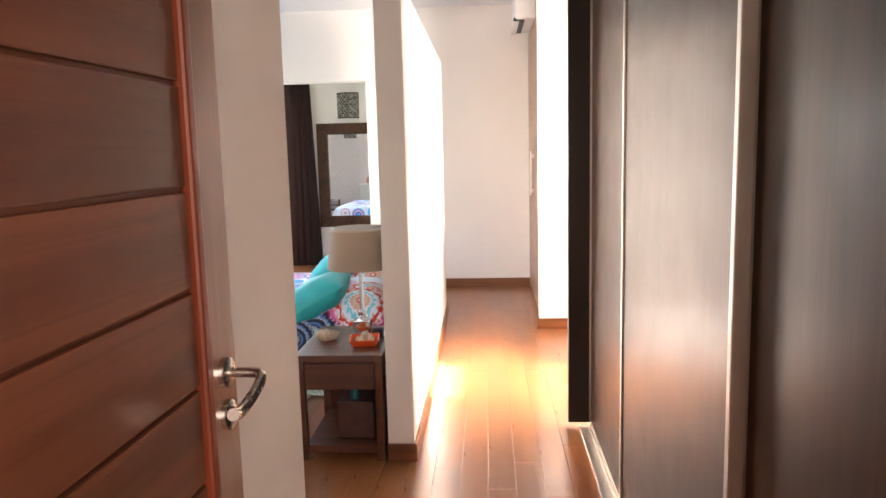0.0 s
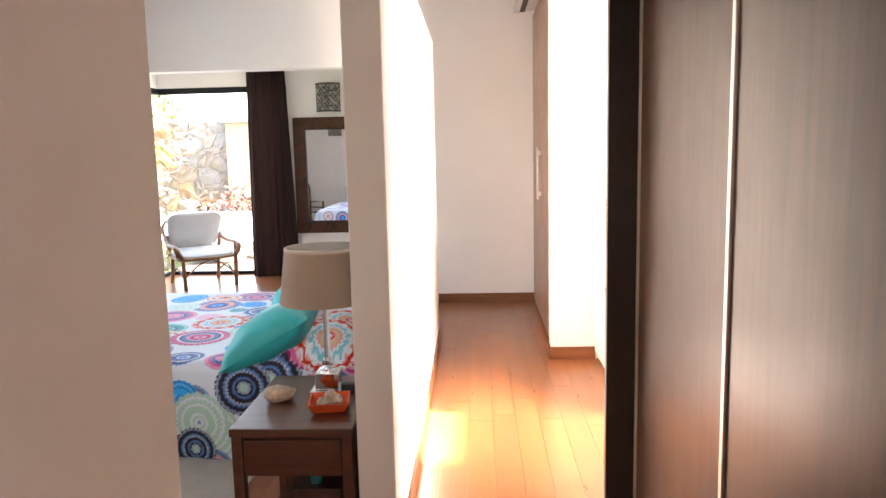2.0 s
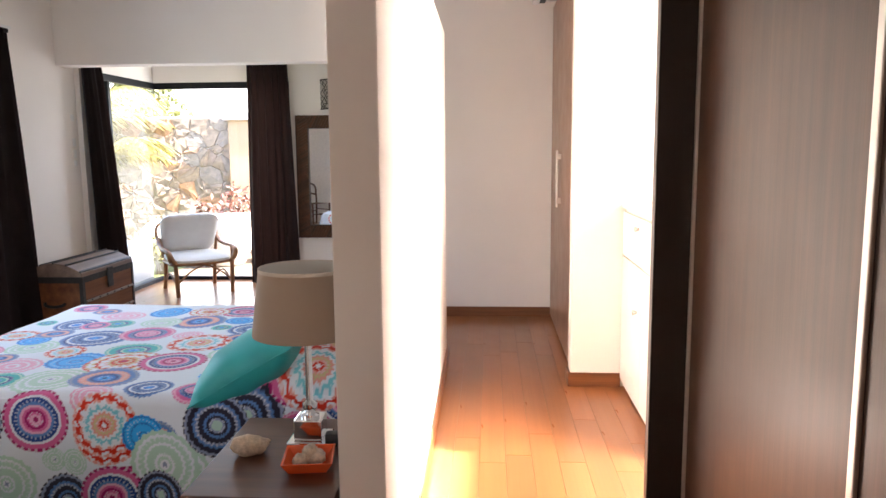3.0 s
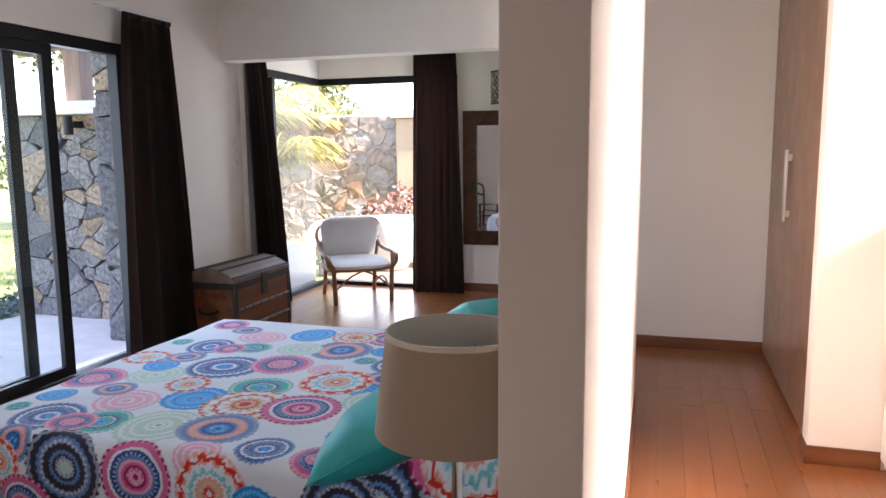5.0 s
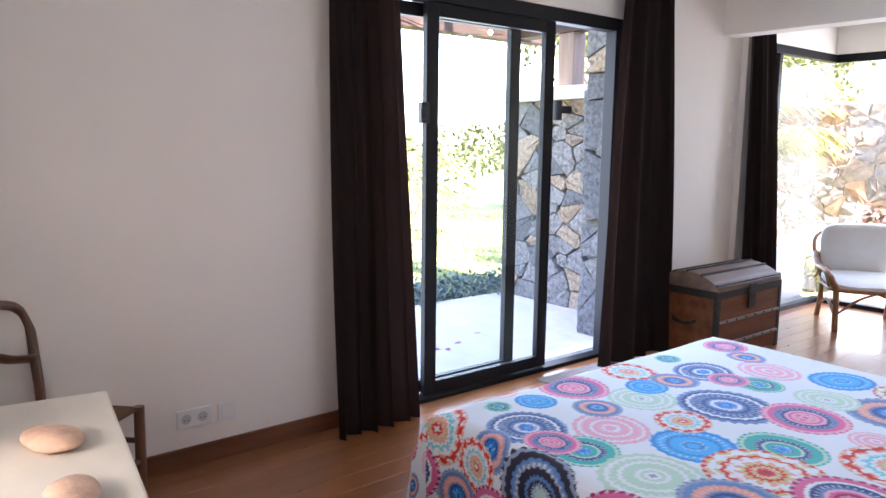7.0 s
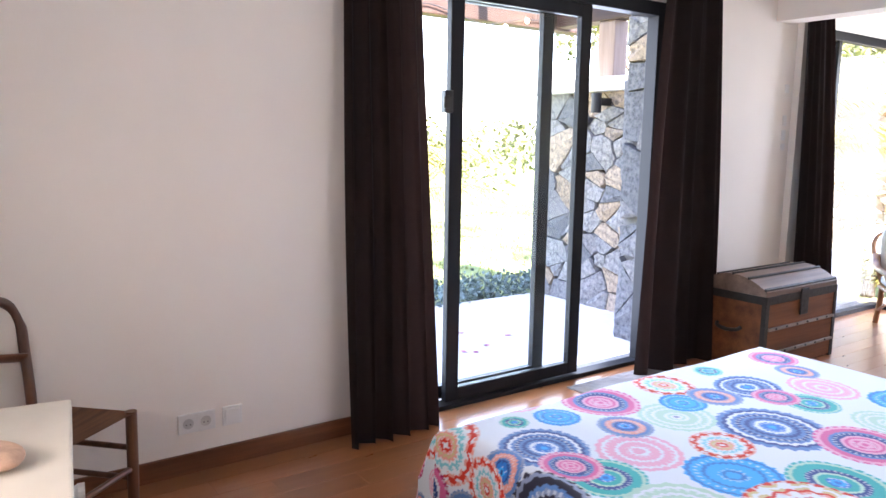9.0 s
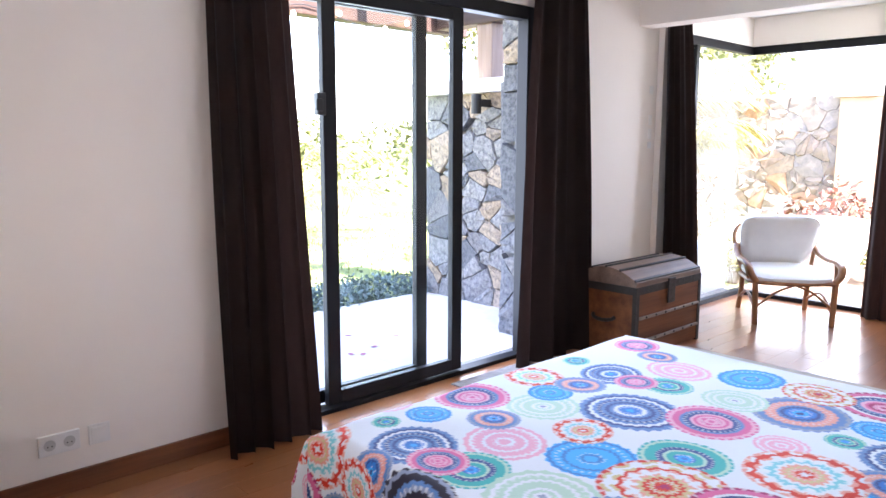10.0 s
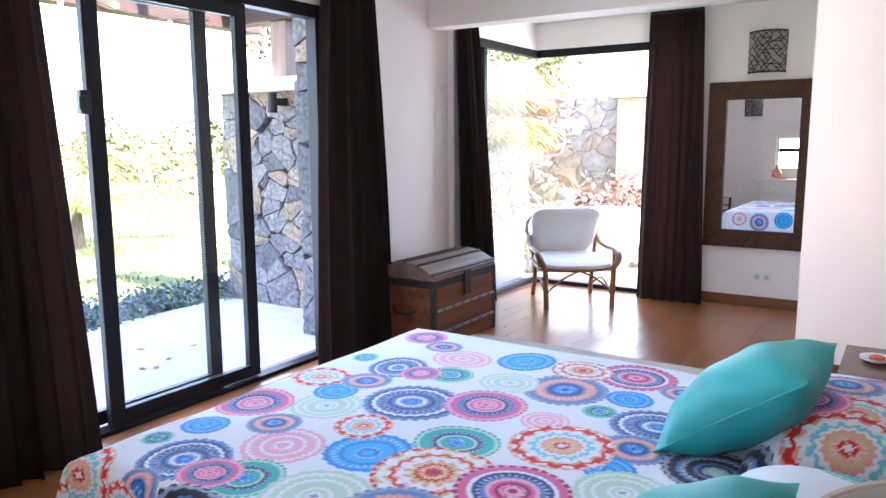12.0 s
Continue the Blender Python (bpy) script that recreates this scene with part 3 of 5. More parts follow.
curtain("long dark brown curtain gathered beside the patio door", "y", -3.40, 4.015, 4.38, 3.995, 4.48, 2.44, -0.003, 5, 0.042, 1, 3)
curtain("long dark brown curtain pulled aside by the open patio door", "y", -3.40, 6.15, 6.66, 5.94, 6.75, 2.43, -0.003, 4, 0.066, 1, 5)
curtain("long dark brown curtain in the corner of the bay", "y", -3.405, 7.655, 7.99, 7.65, 8.24, 2.46, -0.003, 5, 0.035, 1, 7)
curtain("long dark brown curtain beside the framed mirror", "x", 9.07, -2.31, -1.86, -2.34, -1.79, 2.47, -0.003, 6, 0.035, -1, 9)


rail = thing("curtain_rail", "thin white curtain rail over the patio door", "curtain rail")
part("track", box(-3.412, -3.388, 4.42, 6.11, 2.452, 2.475, 0.003), SOCKET, rail)
for y in (4.55, 5.28, 6.0):
    part("bracket", box(XW, -3.412, y - 0.012, y + 0.012, 2.455, 2.472, 0.002), SOCKET, rail)

# ---- bed ----
bed = thing("bed", "double bed made up with a printed mandala bedspread", "bed")
BX0, BX1, BY0, BY1, BZ = -2.30, -0.17, 3.86, 5.54, 0.492
part("base", box(BX0 + 0.05, BX1, BY0 + 0.04, BY1 + 0.02, 0.06, 0.30, 0.03), GREYCLOTH, bed, "grey upholstered base")
part("mattress", box(BX0 + 0.02, BX1, BY0 + 0.02, BY1 + 0.01, 0.30, BZ - 0.012, 0.05), GREYCLOTH, bed, "pale grey mattress edge", smooth=40)
part("headboard", box(BX1, -0.072, BY0 - 0.02, BY1 + 0.06, 0.05, 1.02, 0.015), WALNUT, bed, "dark wooden headboard")
for x in (BX0 + 0.15, BX1 - 0.12):
    for y in (BY0 + 0.15, BY1 - 0.05):
        part("leg", box(x - 0.03, x + 0.03, y - 0.03, y + 0.03, 0.0, 0.07), WENGE_DARK, bed)

# the bedspread: a dense cloth, its printed medallions worked out ring by ring
STEP = 0.005
U0, U1 = BX0 - 0.42, BX1 - 0.005     # along the bed; beyond BX0 it hangs over the foot
V0, V1 = BY0 - 0.52, BY1 + 0.36      # across; it hangs over both sides
us = np.arange(U0, U1 + STEP, STEP)
vs = np.arange(V0, V1 + STEP, STEP)
UU, VV = np.meshgrid(us, vs, indexing="ij")
ink = np.zeros(UU.shape + (3,))
ink[:] = (0.72, 0.80, 0.88)

INK = {
    "w": (0.74, 0.81, 0.88), "navy": (0.03, 0.07, 0.24), "blue": (0.02, 0.21, 0.58), "sky": (0.10, 0.45, 0.86), "pink": (0.66, 0.19, 0.36), "rose": (0.80, 0.48, 0.62), "red": (0.60, 0.07, 0.05), "wine": (0.36, 0.04, 0.14),
    "slate": (0.14, 0.26, 0.52), "teal": (0.05, 0.43, 0.44), "mint": (0.50, 0.70, 0.62), "salmon": (0.76, 0.40, 0.36), "grey": (0.30, 0.36, 0.50), "sand": (0.62, 0.54, 0.34), "black": (0.02, 0.02, 0.04), "aqua": (0.26, 0.62, 0.70),
}
INK = {n: c if n == "w" else tuple(max(0.0, 0.93 * (sum(c) / 3 + 1.27 * (v - sum(c) / 3))) for v in c) for n, c in INK.items()}
SETS = {
    "N": (("slate", "slate", "navy", "w", "slate", "navy", "slate", "navy", "slate", "w", "blue", "blue", "sky"), 1),
    "P": (("pink", "rose", "pink", "pink", "slate", "navy", "navy", "rose", "pink", "rose", "pink", "rose", "pink"), 0),
    "S": (("slate", "grey", "slate", "slate", "salmon", "salmon", "salmon", "slate", "navy", "blue", "blue", "sky", "navy"), 1),
    "B": (("sky", "blue", "sky", "sky", "sky", "blue", "sky", "sky", "sky", "sky", "blue", "sky", "sky"), 2),
    "T": (("teal", "mint", "teal", "teal", "teal", "navy", "navy", "mint", "teal", "teal", "blue", "sky", "blue"), 0),
    "K": (("rose", "rose", "w", "rose", "rose", "rose", "w", "rose", "rose", "rose", "w", "rose", "rose"), 2),
    "O": (("salmon", "red", "red", "salmon", "w", "aqua", "aqua", "w", "salmon", "sand", "salmon", "red", "w"), 3),
    "G": (("mint", "mint", "w", "mint", "mint", "w", "mint", "mint", "mint", "w", "mint", "w", "grey"), 2),
    "F": (("red", "sand", "w", "sand", "red", "salmon", "w", "salmon", "sand", "red", "sand", "red", "wine"), 3),
    "D": (("black", "grey", "black", "black", "slate", "grey", "black", "black", "slate", "black", "grey", "mint", "mint"), 1),
    "R": (("wine", "pink", "pink", "w", "navy", "navy", "slate", "rose", "pink", "wine", "pink", "rose", "wine"), 0),
}


def medallion(x, y, r, kind):
    """Prints one medallion: scalloped rim, rings, beads and petals."""
    r *= 1.1
    names, style = SETS[kind]
    i0, i1 = np.searchsorted(us, (x - r * 1.1, x + r * 1.1))
    j0, j1 = np.searchsorted(vs, (y - r * 1.1, y + r * 1.1))
    if i1 <= i0 or j1 <= j0:
        return
    dx, dy = UU[i0:i1, j0:j1] - x, VV[i0:i1, j0:j1] - y
    d, a = np.hypot(dx, dy) / r, np.arctan2(dy, dx)
    lobes = 28 if style == 1 else 20
    rim = 1.0 - (0.05 * np.abs(np.sin(a * lobes / 2)) if style in (1, 2) else 0)
    inside = d < rim
    dd = d + (0.018 * np.sin(a * 24) if style in (1, 2) else 0.03 * np.sin(a * 16) if style == 3 else 0)
    k = np.clip((dd * len(names)).astype(int), 0, len(names) - 1)
    tone = np.array([INK[n] for n in names[::-1]])[k]
    beads = (np.sin(a * 30) > 0.45) & (((k % 5) == 2) if style != 2 else ((k % 6) == 3))
    tone[beads] = tone[beads] * 0.4 + np.array(INK["w"]) * 0.6
    if style == 3:
        petals = (np.sin(a * 12 + (k % 2) * 1.57) > 0.2) & (k > 4) & (k % 2 == 1)
        tone[petals] = np.array(INK["w"])
    ink[i0:i1, j0:j1][inside] = tone[inside]


medallion(-1.744, 4.689, 0.165, "N")
medallion(-1.512, 4.808, 0.133, "P")
medallion(-1.339, 5.095, 0.149, "S")
medallion(-1.164, 5.377, 0.142, "R")
medallion(-0.962, 5.287, 0.079, "S")
medallion(-1.106, 5.125, 0.078, "B")
medallion(-1.152, 4.954, 0.055, "T")
medallion(-1.275, 4.782, 0.076, "K")
medallion(-0.945, 4.923, 0.147, "N")
medallion(-0.957, 4.713, 0.096, "S")
medallion(-0.974, 4.551, 0.072, "B")
medallion(-1.148, 4.625, 0.148, "O")
medallion(-1.431, 4.485, 0.123, "T")
medallion(-1.619, 4.288, 0.127, "B")
medallion(-1.757, 4.435, 0.088, "O")
medallion(-1.981, 4.512, 0.120, "G")
medallion(-1.863, 4.184, 0.120, "K")
medallion(-2.011, 4.292, 0.085, "S")
medallion(-2.190, 4.163, 0.074, "B")
medallion(-2.037, 3.963, 0.129, "N")
medallion(-1.807, 3.978, 0.105, "T")
medallion(-1.908, 3.946, 0.084, "P")
medallion(-2.048, 3.791, 0.076, "S")
medallion(-2.119, 3.706, 0.089, "O")
medallion(-1.560, 3.990, 0.147, "G")
medallion(-1.372, 4.266, 0.161, "F")
medallion(-1.336, 4.026, 0.137, "S")
medallion(-1.140, 4.289, 0.143, "R")
medallion(-2.219, 4.403, 0.126, "P")
medallion(-2.212, 4.742, 0.108, "O")
medallion(-2.052, 4.642, 0.078, "B")
medallion(-2.025, 4.992, 0.115, "N")
medallion(-2.032, 4.798, 0.093, "S")
medallion(-1.792, 5.020, 0.086, "T")
medallion(-1.902, 4.976, 0.075, "P")
medallion(-1.862, 5.227, 0.118, "K")
medallion(-2.176, 5.421, 0.091, "P")
medallion(-2.024, 5.337, 0.080, "S")
medallion(-1.617, 5.340, 0.117, "B")
medallion(-1.554, 5.066, 0.107, "G")
medallion(-1.367, 5.335, 0.112, "F")
medallion(-0.895, 4.437, 0.121, "G")
medallion(-0.719, 4.697, 0.138, "D")
medallion(-2.226, 5.034, 0.052, "T")
medallion(-2.233, 4.015, 0.044, "T")
medallion(-0.475, 5.513, 0.102, "S")
medallion(-0.516, 5.114, 0.126, "K")
medallion(-0.399, 4.953, 0.132, "O")
medallion(-1.827, 3.714, 0.155, "D")
medallion(-1.524, 3.720, 0.128, "R")
medallion(-1.223, 3.674, 0.131, "O")
medallion(-1.289, 3.825, 0.082, "K")
medallion(-1.003, 3.631, 0.086, "S")
medallion(-0.629, 3.751, 0.153, "D")
medallion(-0.929, 3.490, 0.134, "G")
medallion(-1.156, 3.385, 0.125, "R")
medallion(-0.922, 3.318, 0.087, "S")
medallion(-0.420, 3.935, 0.134, "R")
medallion(-0.279, 4.108, 0.162, "O")
medallion(-0.557, 4.201, 0.124, "K")
medallion(-2.019, 3.541, 0.119, "R")
medallion(-1.665, 3.440, 0.118, "G")
medallion(-2.529, 3.984, 0.118, "R")
medallion(-2.524, 4.327, 0.127, "N")
medallion(-2.500, 4.716, 0.116, "T")
medallion(-2.493, 5.097, 0.123, "S")
medallion(-0.822, 4.101, 0.105, "B")
medallion(-0.868, 3.890, 0.086, "P")
medallion(-1.082, 3.918, 0.095, "N")
medallion(-0.329, 5.288, 0.094, "P")
medallion(-0.336, 4.603, 0.114, "T")
medallion(-1.948, 5.719, 0.112, "S")
medallion(-1.661, 5.679, 0.102, "B")
medallion(-1.344, 5.708, 0.139, "N")
medallion(-0.990, 5.682, 0.121, "P")
medallion(-0.657, 5.710, 0.130, "T")
medallion(-2.189, 5.686, 0.084, "O")
medallion(-2.315, 3.775, 0.117, "O")
medallion(-2.218, 3.562, 0.088, "S")
medallion(-2.416, 3.603, 0.107, "R")
medallion(-2.379, 4.128, 0.089, "K")
medallion(-0.245, 3.553, 0.144, "D")
medallion(-0.485, 3.485, 0.135, "R")
medallion(-0.679, 3.320, 0.116, "G")
medallion(-0.228, 3.822, 0.115, "R")
medallion(-1.414, 3.358, 0.117, "D")
medallion(-1.919, 3.326, 0.119, "O")
medallion(-0.41, 4.79, 0.150, "O")
medallion(-0.53, 5.02, 0.105, "P")
medallion(-0.45, 5.21, 0.105, "S")
medallion(-0.355, 3.93, 0.150, "O")
medallion(-0.60, 3.99, 0.120, "P")
medallion(-1.228, 3.705, 0.125, "O")
medallion(-1.069, 3.655, 0.085, "B")
medallion(-0.983, 3.535, 0.140, "G")
medallion(-0.755, 3.705, 0.130, "D")
medallion(-1.214, 3.39, 0.125, "R")
medallion(-1.01, 3.40, 0.100, "D")
rnd = random.Random(44)
for k in range(500):
    x, y, r = rnd.uniform(U0, -0.22), rnd.uniform(V0, 3.9), rnd.uniform(0.045, 0.085)
    i, j, n = int(np.searchsorted(us, x)), int(np.searchsorted(vs, y)), int(r / STEP * 0.75)
    spot = ink[max(0, i - n):i + n, max(0, j - n):j + n]
    if spot.size and np.abs(spot - np.array((0.72, 0.80, 0.88))).max() < 0.06:
        medallion(x, y, r, rnd.choice("RGSOKP"))
cover_z = np.full(UU.shape, BZ)
over_x = np.clip(BX0 - UU, 0, None)
over_y = np.clip(BY0 - VV, 0, None) + np.clip(VV - BY1, 0, None)
R = 0.05


def drape(s, hang):
    """Turns cloth that runs past an edge by s down over a rounded edge."""
    q = math.pi / 2 * R
    out = np.where(s < q, R * np.sin(np.clip(s, 0, q) / R), R)
    down = np.where(s < q, R * (1 - np.cos(np.clip(s, 0, q) / R)), R + (s - q))
    return out, np.minimum(down, hang)


ox, dx_ = drape(over_x, 0.42)
oy, dy_ = drape(over_y, 0.475)
PX = np.where(over_x > 0, BX0 - ox, UU)
PY = np.where(over_y > 0, np.where(VV > BY1, BY1 + oy, BY0 - oy), VV)
down = np.maximum(dx_, dy_)
both = (over_x > 0) & (over_y > 0)
corner = np.minimum(over_x, over_y)
PX = np.where(both, PX - 0.45 * np.minimum(corner, 0.2) * 0.6, PX)
PY = np.where(both, PY - np.where(VV > BY1, -1, 1) * 0.45 * np.minimum(corner, 0.2) * 0.6, PY)
fold_x = 0.014 * np.sin(UU * 17 + 1.0) * np.clip(over_y / 0.3, 0, 1)
fold_y = 0.014 * np.sin(VV * 15 + 2.0) * np.clip(over_x / 0.3, 0, 1)
ripple = 0.003 * np.sin(UU * 9 + 2 * np.sin(VV * 5)) + 0.0025 * np.sin(VV * 13 + 3 * np.sin(UU * 4))
PILLOW = np.zeros(UU.shape)
for yc in (4.27, 5.13):
    px, py = (UU + 0.42) / 0.25, (VV - yc) / 0.42
    PILLOW = np.maximum(PILLOW, 0.15 * np.clip(1 - np.abs(px) ** 3.0, 0, 1) ** 0.7 * np.clip(1 - np.abs(py) ** 3.5, 0, 1) ** 0.6)
PZ = BZ - down + ripple * (down < 0.02) + np.where(over_y > 0, np.clip(1 - over_y / 0.1, 0, 1), 1) * PILLOW
PX, PY = PX + fold_y * 1.0, PY + fold_x
me = bpy.data.meshes.new("bedspread")
nu, nv = UU.shape
idx = np.arange(nu * nv).reshape(nu, nv)
quads = np.stack([idx[:-1, :-1], idx[1:, :-1], idx[1:, 1:], idx[:-1, 1:]], -1).reshape(-1, 4)
me.vertices.add(nu * nv)
me.vertices.foreach_set("co", np.stack([PX, PY, PZ], -1).astype(np.float32).ravel())
me.loops.add(quads.size)
me.loops.foreach_set("vertex_index", quads.astype(np.int32).ravel())
me.polygons.add(len(quads))
me.polygons.foreach_set("loop_start", np.arange(0, quads.size, 4, dtype=np.int32))
me.update(calc_edges=True)
att = me.color_attributes.new("print", "FLOAT_COLOR", "POINT")
att.data.foreach_set("color", np.concatenate([ink, np.ones(UU.shape + (1,))], -1).astype(np.float32).ravel())
me.shade_smooth()
PRINT, nt, b = node_material("printed_bedspread_cotton")
ca = nt.nodes.new("ShaderNodeAttribute")
ca.attribute_name = "print"
wv = noise_tex(nt, 600, 2)
nt.links.new(mix(nt, ca.outputs["Color"], ramp(nt, wv.outputs["Fac"], [(0.3, (0.9, 0.9, 0.9)), (0.7, (1, 1, 1))]), 1.0, "MULTIPLY"), b.inputs["Base Color"])
b.inputs["Roughness"].default_value = 0.85
b.inputs["Sheen Weight"].default_value = 0.15
bump(nt, b, wv.outputs["Fac"], 0.2, 0.001)
me.materials.append(PRINT)
spread = tagged(new("bedspread", me), "white bedspread printed with colourful mandala medallions", "bedspread")
sol = spread.modifiers.new("thickness", "SOLIDIFY")
sol.thickness, sol.offset = 0.008, -1.0


# ---- cushions ----
def cushion(label, at, rot, w=0.49, h=0.48, t=0.25, seed=1):
    rnd = random.Random(seed)
    ph = rnd.uniform(0, 6)
    n = 26
    bm = bmesh.new()
    front, back = [], []
    for s, store in ((1, front), (-1, back)):
        for i in range(n + 1):
            row = []
            for j in range(n + 1):
                u, v = 2 * i / n - 1, 2 * j / n - 1
                pinch = 1 - 0.07 * (1 - abs(u)) * abs(v) ** 2 - 0.07 * (1 - abs(v)) * abs(u) ** 2
                puff = ((1 - abs(u) ** 2.6) * (1 - abs(v) ** 2.6)) ** 0.6
                wr = 0.006 * math.sin(9 * u + 4 * v + ph) * (abs(u) + abs(v)) * puff
                if s < 0 and (i in (0, n) or j in (0, n)):
                    row.append(front[i][j])
                else:
                    row.append(bm.verts.new((u * w / 2 * pinch, v * h / 2 * pinch, s * (t / 2 * puff + wr))))
            store.append(row)
        for i in range(n):
            for j in range(n):
                q = (store[i][j], store[i + 1][j], store[i + 1][j + 1], store[i][j + 1])
                bm.faces.new(q if s > 0 else q[::-1])
    c = thing("cushion", label, "cushion", at, group="cushions on the bed")
    part("cover", bm, TEAL, c, smooth=60, rot=rot)
    edge = [(-w / 2, -h / 2, 0), (-w / 6, -h / 2 * 0.94, 0), (w / 6, -h / 2 * 0.94, 0), (w / 2, -h / 2, 0)]
    part("seam", tube(spline(edge, 6), 0.004, 6), TEAL, c, rot=rot)
    return c


cushion("plump turquoise cushion leaning on the bed pillow", (-0.665, 4.03, 0.572), (0, -30, 4), seed=2)
cushion("plump turquoise cushion beside the far bedside table", (-0.69, 4.95, 0.635), (0, -36, -4), seed=5)


# ---- bedside tables with lamps ----
def nightstand(label, at):
    t = thing("nightstand", label, "bedside table", at, group="bedside tables")
    w, d, h = 0.43, 0.60, 0.535       # x, y, z
    part("tabletop", box(0, w, 0, d, h - 0.03, h, 0.004), WALNUT, t)
    for x in (0.0, w - 0.045):
        for y in (0.008, d - 0.053):
            part("leg", box(x + 0.004, x + 0.041, y, y + 0.045, 0.0, h - 0.03, 0.003), WALNUT, t)
    part("drawer_case", box(0.03, w - 0.03, 0.03, d - 0.02, 0.36, h - 0.03), WALNUT, t)
    part("drawer_front", box(0.045, w - 0.045, 0.012, 0.032, 0.36, 0.49, 0.003), WALNUT, t)
    part("rail", box(0.045, w - 0.045, 0.012, 0.05, 0.04, 0.075, 0.003), WALNUT, t)
    part("shelf", box(0.03, w - 0.03, 0.03, d - 0.02, 0.05, 0.07, 0.002), WALNUT, t)
    part("back_rail", box(0.045, w - 0.045, d - 0.05, d - 0.012, 0.04, 0.36, 0.003), WALNUT, t)
    return t


nightstand("dark walnut bedside table with one drawer and shelf", (-0.495, 2.872, 0))
nightstand("dark walnut bedside table beyond the bed", (-0.505, 5.55, 0))


def table_lamp(label, at):
    l = thing("table_lamp", label, "table lamp", at, group="bedside lamps")
    part("foot", boxes((-0.065, 0.065, -0.065, 0.065, 0, 0.018), (-0.045, 0.045, -0.045, 0.045, 0.018, 0.085), bevel=0.004), CHROME, l, "square chrome foot")
    part("stem", lathe([(0.03, 0.085), (0.03, 0.095), (0.016, 0.10), (0.024, 0.115), (0.024, 0.13), (0.012, 0.14), (0.011, 0.38), (0.016, 0.385), (0.016, 0.44)], 20), CHROME, l, "slim chrome stem", smooth=40)
    sh = part("shade", lathe([(0.173, 0.365), (0.146, 0.575), (0.143, 0.575), (0.170, 0.365)], 48, True), SHADE, l, "beige drum lampshade", smooth=40)
    part("lining", lathe([(0.1695, 0.366), (0.1425, 0.574), (0.1415, 0.574), (0.1685, 0.366)], 48, True), SHADE_IN, sh, "pale shade lining", smooth=40)
    part("trim", lathe([(0.148, 0.567), (0.147, 0.578), (0.1425, 0.578), (0.1435, 0.567)], 48, True), SHADE_TRIM, sh, "pale rim tape")
    part("ring", boxes((-0.15, 0.15, -0.002, 0.002, 0.502, 0.506), (-0.002, 0.002, -0.15, 0.15, 0.502, 0.506)), STEEL, l)
    part("bulb", lathe([(0.012, 0.43), (0.014, 0.45), (0.03, 0.49), (0.028, 0.515), (0.012, 0.535), (0.002, 0.538)], 16), SOCKET, l, smooth=50)
    return l


table_lamp("chrome table lamp with beige tapered shade on bedside table", (-0.225, 3.27, 0.535))
table_lamp("chrome table lamp with beige shade beyond the bed", (-0.205, 5.85, 0.535))

tray = thing("tray", "small square orange ceramic dish holding shells", "dish", (-0.185, 3.085, 0.535), 8)


def square_dish(r0, r1, h, t):
    bm = bmesh.new()
    loops = [[(-a, -a, z), (a, -a, z), (a, a, z), (-a, a, z)] for a, z in ((r0, 0), (r1, h), (r1 - t, h), (r0 - t, t))]
    rings = [[bm.verts.new(p) for p in q] for q in loops]
    for a, b in zip(rings, rings[1:]):
        for k in range(4):
            bm.faces.new((a[k], a[(k + 1) % 4], b[(k + 1) % 4], b[k]))
    bm.faces.new(rings[0][::-1])
    bm.faces.new(rings[-1])
    return bm


part("dish", square_dish(0.055, 0.075, 0.035, 0.006), ORANGE, tray)


def lumpy(sx, sy, sz, seed, amount=0.25, freq=2.5):
    bm = bmesh.new()
    bmesh.ops.create_icosphere(bm, subdivisions=3, radius=1.0)
    off = Vector((seed * 3.1, seed * 1.7, seed))
    for v in bm.verts:
        n = noise.noise(v.co * freq + off)
        v.co = Vector((v.co.x * sx, v.co.y * sy, v.co.z * sz)) * (1 + amount * n)
    return bm


for i, (x, y, r) in enumerate(((-0.02, -0.02, 0.024), (0.022, 0.0, 0.027), (0.0, 0.028, 0.022), (0.005, -0.005, 0.022))):
    ob = part("small_shell", lumpy(r, r * 1.1, r * 0.9, i + 2, 0.3, 3), SHELL, None, smooth=80, loc=(-0.185 + x, 3.085 + y, 0.535 + 0.006 + r * 0.75 + (0.026 if i == 3 else 0)))
    tagged(ob, "small brown sea shell in the orange dish", "shell", "shells in the dish")
conch = tagged(part("shell", lumpy(0.06, 0.038, 0.032, 9, 0.25, 3), SHELL, None, smooth=80, loc=(-0.393, 3.16, 0.535 + 0.028), rot=(0, 8, 20)), "large speckled beige sea shell on the bedside table", "shell")
rem = tagged(part("remote_box", box(-0.03, 0.03, -0.02, 0.02, 0, 0.045, 0.012), BLACKPLASTIC, None, smooth=50, loc=(-0.14, 3.24, 0.535)), "small dark object beside the lamp foot", "box")
dish2 = thing("dish", "small white dish with red centre on bedside table", "dish", (-0.385, 5.93, 0.535))
part("rim", lathe([(0.03, 0), (0.06, 0.012), (0.062, 0.02), (0.056, 0.02), (0.03, 0.008)], 28), SOCKET, dish2, smooth=50)
part("candle", lathe([(0.026, 0.008), (0.028, 0.02), (0.02, 0.024)], 20), ORANGE, dish2, smooth=50)


# ---- travel trunk ----
trunk = thing("trunk", "old wooden travel trunk with iron straps and domed lid", "trunk", (-3.39, 6.61, 0), 0)
TX, TY, TH, LID = 0.47, 0.83, 0.465, 0.085
part("body", box(0, TX, 0, TY, 0.01, TH, 0.006), TRUNKWOOD, trunk)


